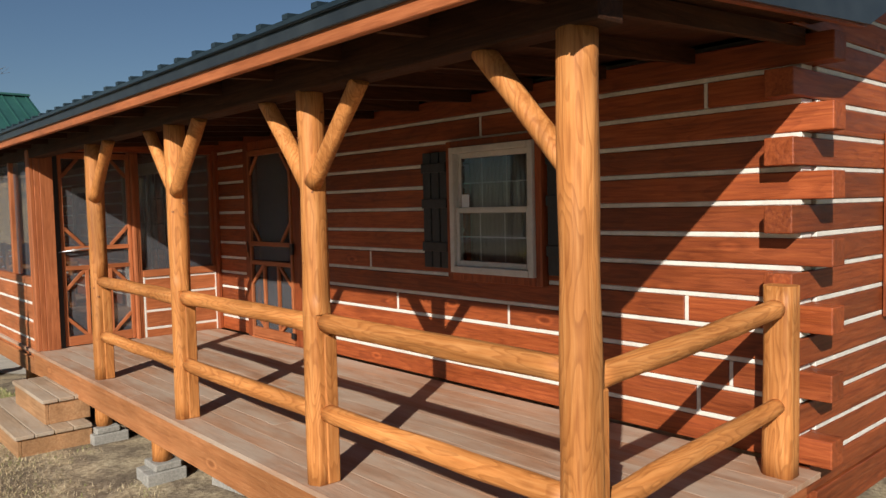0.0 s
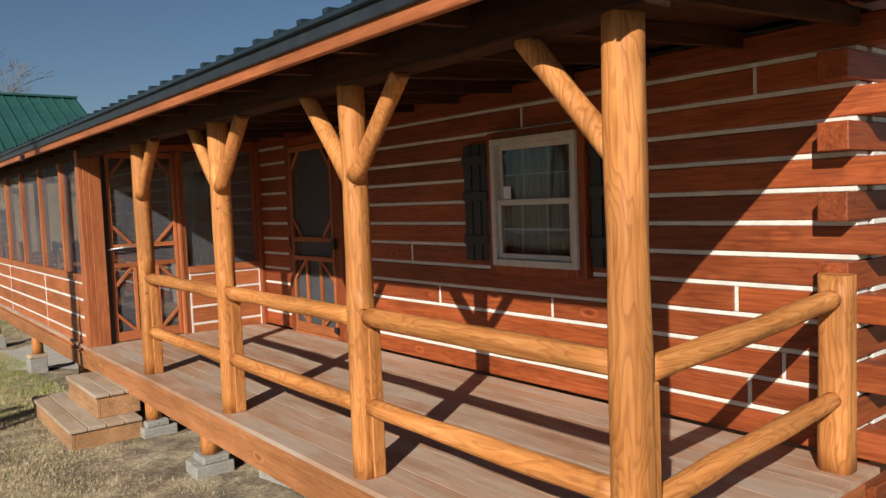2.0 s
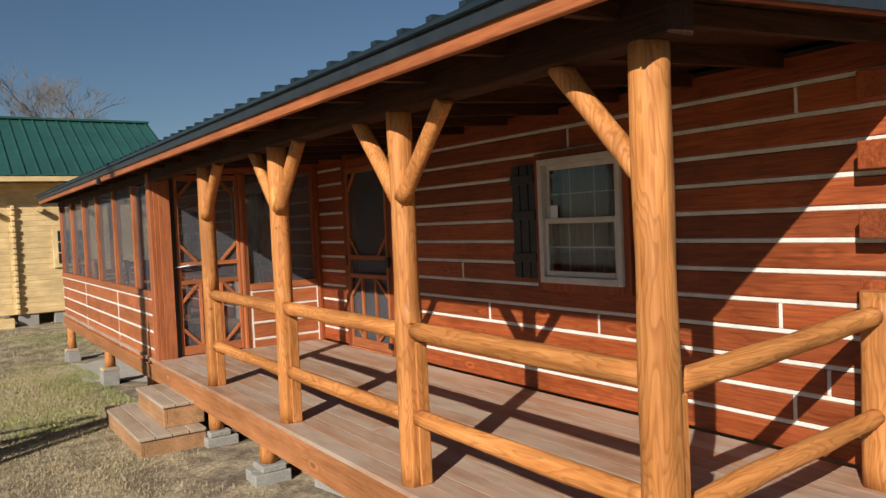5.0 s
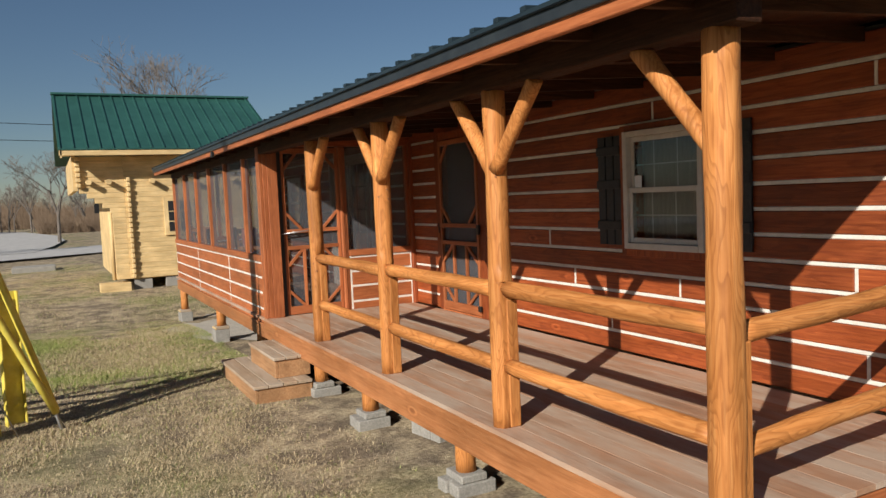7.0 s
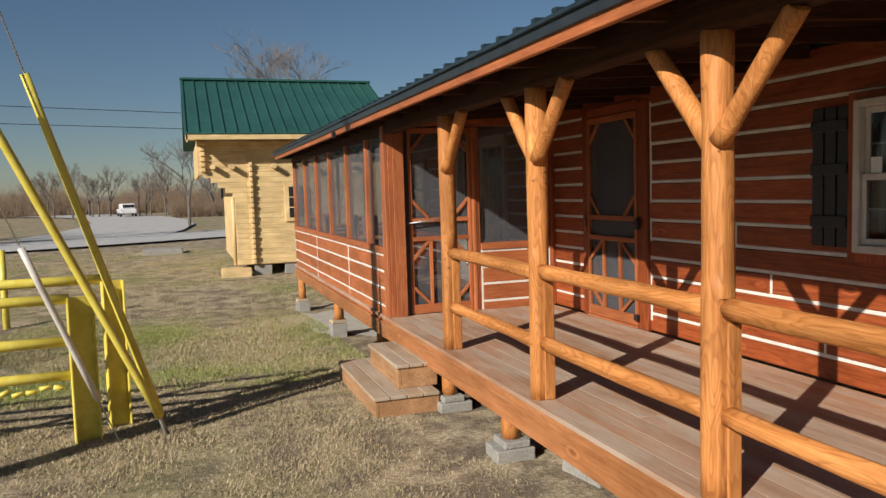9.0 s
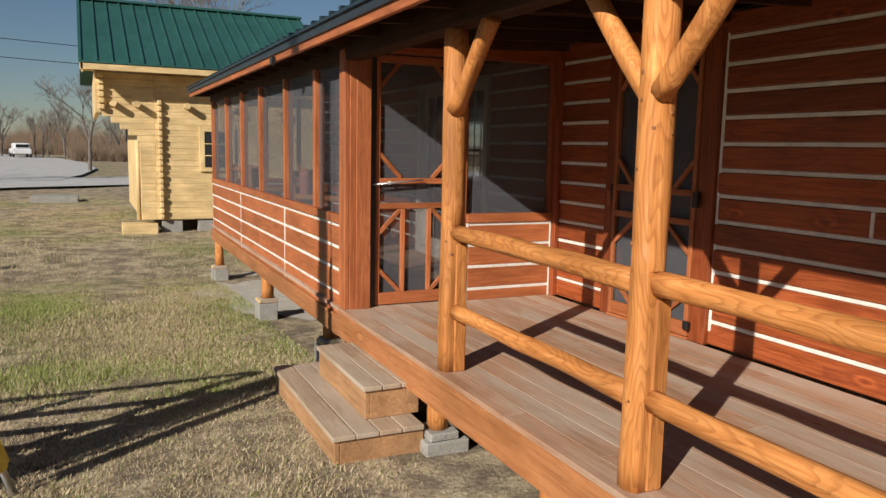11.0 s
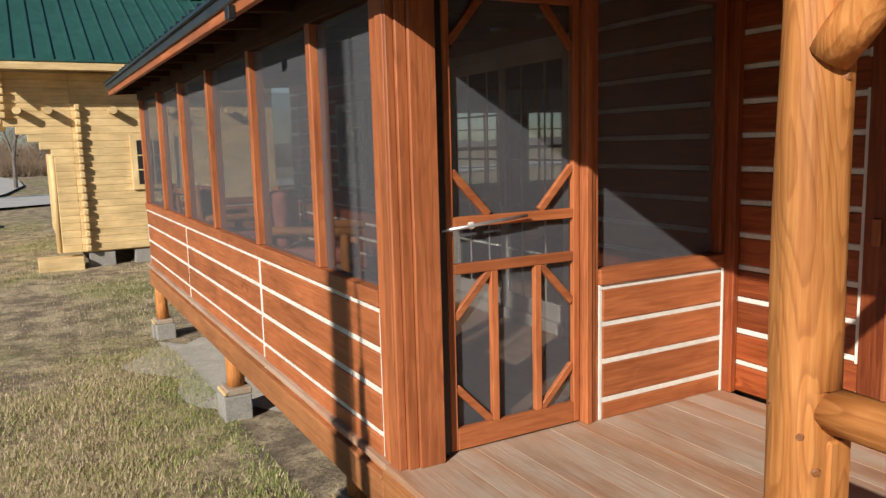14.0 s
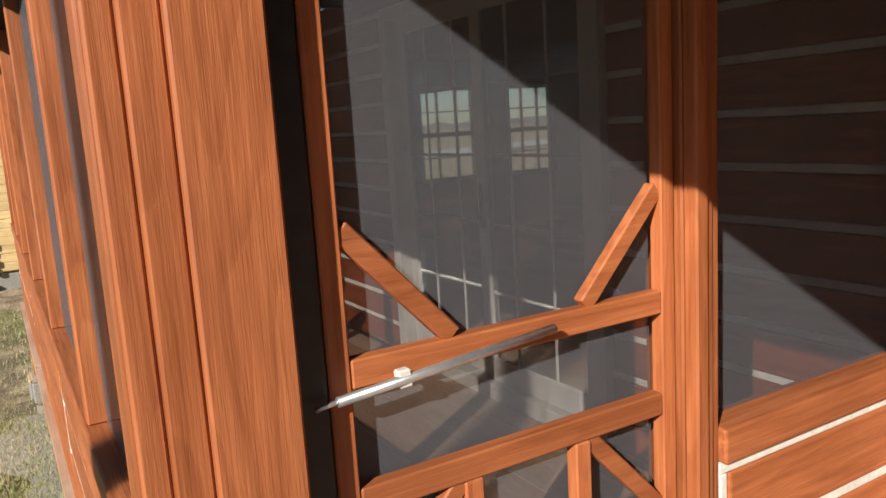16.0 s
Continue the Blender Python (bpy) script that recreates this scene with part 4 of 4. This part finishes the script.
def channel(x, y, z1, w, turn):
    bm = joined(B((-w / 2, -0.006, -0.2), (w / 2, 0.006, z1), 0.002), B((-w / 2, -0.07, -0.2), (-w / 2 + 0.012, -0.006, z1), 0.002), B((w / 2 - 0.012, -0.07, -0.2), (w / 2, -0.006, z1), 0.002))
    bm.transform(pose(x, y, 0, 0, 0, turn))
    return bm


part("post", channel(-0.88, 6.75, 1.20, 0.20, 20), yellow, gate)
part("post", channel(-0.66, 7.1, 1.28, 0.18, 20), yellow, gate)
part("post", log((-1.92, 7.0, -0.1), (-1.92, 7.0, 1.25), 0.05, 0.05, 14, 3, 0.002), yellow, gate)
for z, y0, y1, x1 in ((1.30, 7.0, 7.1, -0.72), (1.19, 6.75, 6.72, -0.95), (0.84, 6.8, 6.74, -0.95), (0.56, 6.8, 6.74, -0.95)):
    part("rail", log((-4.4, y0, z - 0.02), (x1, y1, z), 0.042, 0.042, 16, 6, 0.002, int(z * 10)), yellow, gate)
part("chain", joined(*[log((-1.9 + 0.1 * i, 6.7, 0.46 + 0.02 * math.sin(i)), (-1.82 + 0.1 * i, 6.7, 0.47 + 0.02 * math.sin(i * 2)), 0.022, 0.016, 8, 2, 0.004, i) for i in range(9)]), yellow, gate, "knotted yellow chain")
for (px, py), q in (((-0.24, 6.62), (-1.373, 5.961, 2.81)), ((-0.26, 6.68), (-1.068, 6.198, 2.905))):
    pl = thing("guy_pole", (px, py, 0), "leaning yellow guard tube over a steel guy wire", "guard pole", "guy wire guards")
    p0, q0 = Vector((px, py, 0.0)), Vector(q)
    part("tube", log(p0.lerp(q0, 0.06), q0, 0.034, 0.032, 14, 8, 0.002), yellow, pl)
    part("wire", log(p0, p0.lerp(q0, 4.0), 0.006, 0.006, 6, 2, 0), steel, pl)
    part("anchor", log(p0 - Vector((0, 0, 0.1)), p0.lerp(q0, 0.08), 0.012, 0.012, 8, 2, 0), steel, pl)
wp = thing("guy_pole", (-0.75, 6.6, 0), "leaning white guard tube over a steel guy wire", "guard pole", "guy wire guards")
p0, q0 = Vector((-0.62, 6.55, 0.0)), Vector((-1.176, 6.207, 1.647))
part("tube", log(p0.lerp(q0, 0.24), q0, 0.026, 0.026, 14, 4, 0.002), vinyl, wp)
part("wire", log(p0, p0.lerp(q0, 4.0), 0.006, 0.006, 6, 2, 0), steel, wp)
mk = solid("marker_post", log((-3.12, 15.2, -0.5), (-3.12, 15.2, 1.15), 0.06, 0.06, 12, 2, 0), yellow, "short yellow marker post in the lawn", "marker post")

# ---- distance: trees, brush, hills, sign, car ----


def tree(x, y, h, seed, spread_f=1.0, depth=5):
    rg = random.Random(seed)
    t = thing("tree", (x, y, 0), "bare grey leafless winter tree", "tree", "bare trees")
    segs = []

    def grow(p, d, length, r, lvl):
        q = p + d * length
        segs.append((p, q, r, r * 0.68, lvl))
        if lvl >= depth:
            return
        for _ in range(3 if lvl < 3 else 2 + (rg.random() < 0.5)):
            nd = (d + Vector((rg.uniform(-1, 1), rg.uniform(-1, 1), rg.uniform(-0.3, 0.6))) * 0.62 * spread_f).normalized()
            grow(p.lerp(q, rg.uniform(0.6, 1.0)), nd, length * rg.uniform(0.6, 0.82), r * 0.6, lvl + 1)
    grow(Vector((x, y, -0.2)), Vector((rg.uniform(-0.08, 0.08), rg.uniform(-0.08, 0.08), 1)).normalized(), h * 0.28, h * 0.013, 0)
    for nm, keep, sides in (("trunk", lambda v: v < 2, 8), ("crown", lambda v: v >= 2, 3)):
        verts, faces = [], []
        for p, q, r0, r1, lvl in segs:
            if not keep(lvl):
                continue
            u = (q - p).normalized()
            a = u.orthogonal().normalized()
            c = u.cross(a)
            i = len(verts)
            for pt, r in ((p, max(r0, 0.010)), (q, max(r1, 0.006))):
                verts += [pt + (a * math.cos(6.2832 * k / sides) + c * math.sin(6.2832 * k / sides)) * r for k in range(sides)]
            faces += [(i + k, i + (k + 1) % sides, i + sides + (k + 1) % sides, i + sides + k) for k in range(sides)]
        me = bpy.data.meshes.new(nm)
        me.from_pydata([tuple(v) for v in verts], [], faces)
        me.materials.append(bark)
        ob = new(nm, me)
        ob.parent = t
        ob.matrix_parent_inverse = Matrix.Translation((-x, -y, 0))


tree(7.0, 48, 14.5, 2, 1.2, 7)
tree(0.4, 56, 9.5, 5, 1.4, 7)
tree(12, 54, 11, 8)
for k in range(26):
    tree(-16 + k * 1.7 + rng.uniform(-1, 1), 92 + rng.uniform(-6, 16), rng.uniform(5.0, 8.5), 140 + k, 0.7, 6)
for k in range(14):
    tree(-55 + k * 6.5 + rng.uniform(-2, 2), 105 + rng.uniform(-12, 20), rng.uniform(6, 9), 40 + k, 1.0, 4)
# trees beside and behind the walker, mirrored in the panes
for k, (x, y) in enumerate(((-26, 30), (-30, 35), (-24, 37), (-29, 26), (-22, 33))):
    tree(x, y, 17, 180 + k, 0.9, 6)
for k in range(4):
    tree(-14 - 3 * (k % 2), -14 + 9 * k, 11, 80 + k, 1.1)


def brush(name, x0, x1, y0, y1, count, h, seed, label):
    rg = random.Random(seed)
    verts, faces = [], []
    for _ in range(count):
        x, y = rg.uniform(x0, x1), rg.uniform(y0, y1)
        hh = h * rg.uniform(0.4, 1.0) * (0.7 + 0.5 * noise.noise(Vector((x * 0.12, y * 0.12, seed))))
        z = ground_z(x, y) - 0.1
        for _ in range(5):
            dx, dy, w = rg.uniform(-0.45, 0.45) * hh, rg.uniform(-0.4, 0.4) * hh, rg.uniform(0.02, 0.05)
            i = len(verts)
            verts += [(x - w, y, z), (x + w, y, z), (x + dx, y + dy, z + hh * rg.uniform(0.6, 1))]
            faces.append((i, i + 1, i + 2))
    me = bpy.data.meshes.new(name)
    me.from_pydata(verts, [], faces)
    me.materials.append(brush_mat)
    tagged(new(name, me), label, "brush", kind="stuff")


brush("brush", -1, 45, 84, 100, 16000, 3.4, 1, "brown leafless thicket along the road")
brush("brush", -110, 20, 118, 150, 14000, 7.0, 2, "far brown hedgerow beyond the fields")


def hills(y0, amp, seed):
    bm = bmesh.new()
    prev = None
    for k in range(121):
        x = -700 + k * 12
        z = 2 + amp * (0.5 + 0.5 * noise.noise(Vector((x * 0.006, seed, 0)))) + 2.2 * noise.noise(Vector((x * 0.09, seed, 4)))
        pair = [bm.verts.new((x, y0, -3)), bm.verts.new((x, y0 + 40, z))]
        if prev:
            bm.faces.new((prev[0], pair[0], pair[1], prev[1]))
        prev = pair
    solid("backdrop", bm, hill_mat, "low wooded hills far beyond the fields", "hills", kind="structure")


hills(420, 5, 3.0)
sg = thing("road_sign", (2.3, 43, 0), "small dark road sign seen from behind on a post", "road sign")
part("post", log((2.3, 43, -0.2), (2.3, 43, 2.6), 0.05, 0.05, 8, 2, 0), bark, sg)
part("plate", B((2.0, 42.94, 1.9), (2.6, 42.97, 2.7), 0.01), black_metal, sg)


def car(x, y, turn):
    c = thing("car", (0, 0, 0), "white car driving away on the far road", "car")
    bm = B((-0.88, -2.1, 0.35), (0.88, 2.1, 0.9), 0.12, 3)
    body = part("body", joined(bm, B((-0.78, -1.9, 0.85), (0.78, 0.9, 1.5), 0.2, 3)), car_paint, c)
    sub("rear_window", B((-0.6, -1.925, 1.05), (0.6, -1.895, 1.38), 0.01), black_metal, body)
    for sx in (-0.8, 0.8):
        for sy in (-1.35, 1.35):
            part("wheel", log((sx - 0.09, sy, 0.33), (sx + 0.09, sy, 0.33), 0.33, 0.33, 20, 2, 0), black_metal, c)
        sub("tail_light", B((sx - 0.08 if sx < 0 else sx - 0.02, -2.12, 0.72), (sx + 0.02 if sx < 0 else sx + 0.08, -2.09, 0.86), 0.005), cushion, body)
    c.matrix_basis = pose(x, y, 0.05, 0, 0, turn)


car(-6.2, 96, 10)
ln = thing("utility_line", (-60, 60, 0), "two thin overhead wires between far wooden poles", "power line")
for z, dy in ((9.5, 0), (8.3, 3)):
    part("wire", log((-60, 60 + dy, z + 1), (40, 85 + dy, z), 0.03, 0.03, 5, 2, 0), black_metal, ln)
for x, y in ((-60, 61.5), (40, 86.5)):
    part("pole", log((x, y, -0.3), (x, y, 11.5), 0.15, 0.11, 10, 2, 0), bark, ln)
    part("crossarm", B((x - 0.06, y - 1.7, 9.2 if x > 0 else 10.3), (x + 0.06, y + 1.7, 9.35 if x > 0 else 10.45)), bark, ln)
solid("concrete_slab", B((-1.5, 29.5, -0.1), (-0.1, 30.6, 0.12), 0.02), block_mat, "low grey concrete slab in the lawn", "slab")

gp = bmesh.new()
ring = [gp.verts.new((3.1 + (1.5 + 0.4 * noise.noise(Vector((math.cos(a) * 2, math.sin(a) * 2, 1)))) * math.cos(a), 12.9 + (2.3 + 0.8 * noise.noise(Vector((math.cos(a) * 2.5, math.sin(a) * 2.5, 7)))) * math.sin(a), 0)) for a in [k * math.pi / 32 for k in range(64)]]
hub = gp.verts.new((3.1, 12.9, 0))
rim_ring = ring
for f in (0.75, 0.5, 0.25):
    nxt = [gp.verts.new(hub.co.lerp(v.co, f)) for v in ring]
    for i in range(64):
        gp.faces.new((rim_ring[i], rim_ring[(i + 1) % 64], nxt[(i + 1) % 64], nxt[i]))
    rim_ring = nxt
for i in range(64):
    gp.faces.new((rim_ring[i], rim_ring[(i + 1) % 64], hub))
for v in gp.verts:
    v.co.z = ground_z(v.co.x, v.co.y) + 0.012
solid("gravel_patch", gp, slab_mat, "pale dusty gravel under the screened porch", "gravel", kind="structure")
up = thing("utility_pole", (-5.0, 3.85, 0), "tall round wooden utility pole whose shadow falls on the cabin", "utility pole")
part("pole", log((-5.0, 3.85, -0.3), (-5.0, 3.85, 13.0), 0.125, 0.10, 16, 8, 0.004), bark, up)

sb_ = thing("yard_sign", (4.18, 0.74, 0), "small red and white sign standing beside the cabin", "sign")
red_paint = plain("red_sign_paint", (0.5, 0.06, 0.07), (0.6, 0.09, 0.1), 20, 0.5, 0, 0.05)
part("panel", B((4.05, 0.735, -0.02), (4.40, 0.747, 0.40), 0.003), red_paint, sb_)
part("lettering_bar", B((4.09, 0.729, 0.28), (4.36, 0.7345, 0.35), 0.001), paper, sb_)
part("lettering_bar", B((4.09, 0.729, 0.16), (4.30, 0.7345, 0.22), 0.001), paper, sb_)
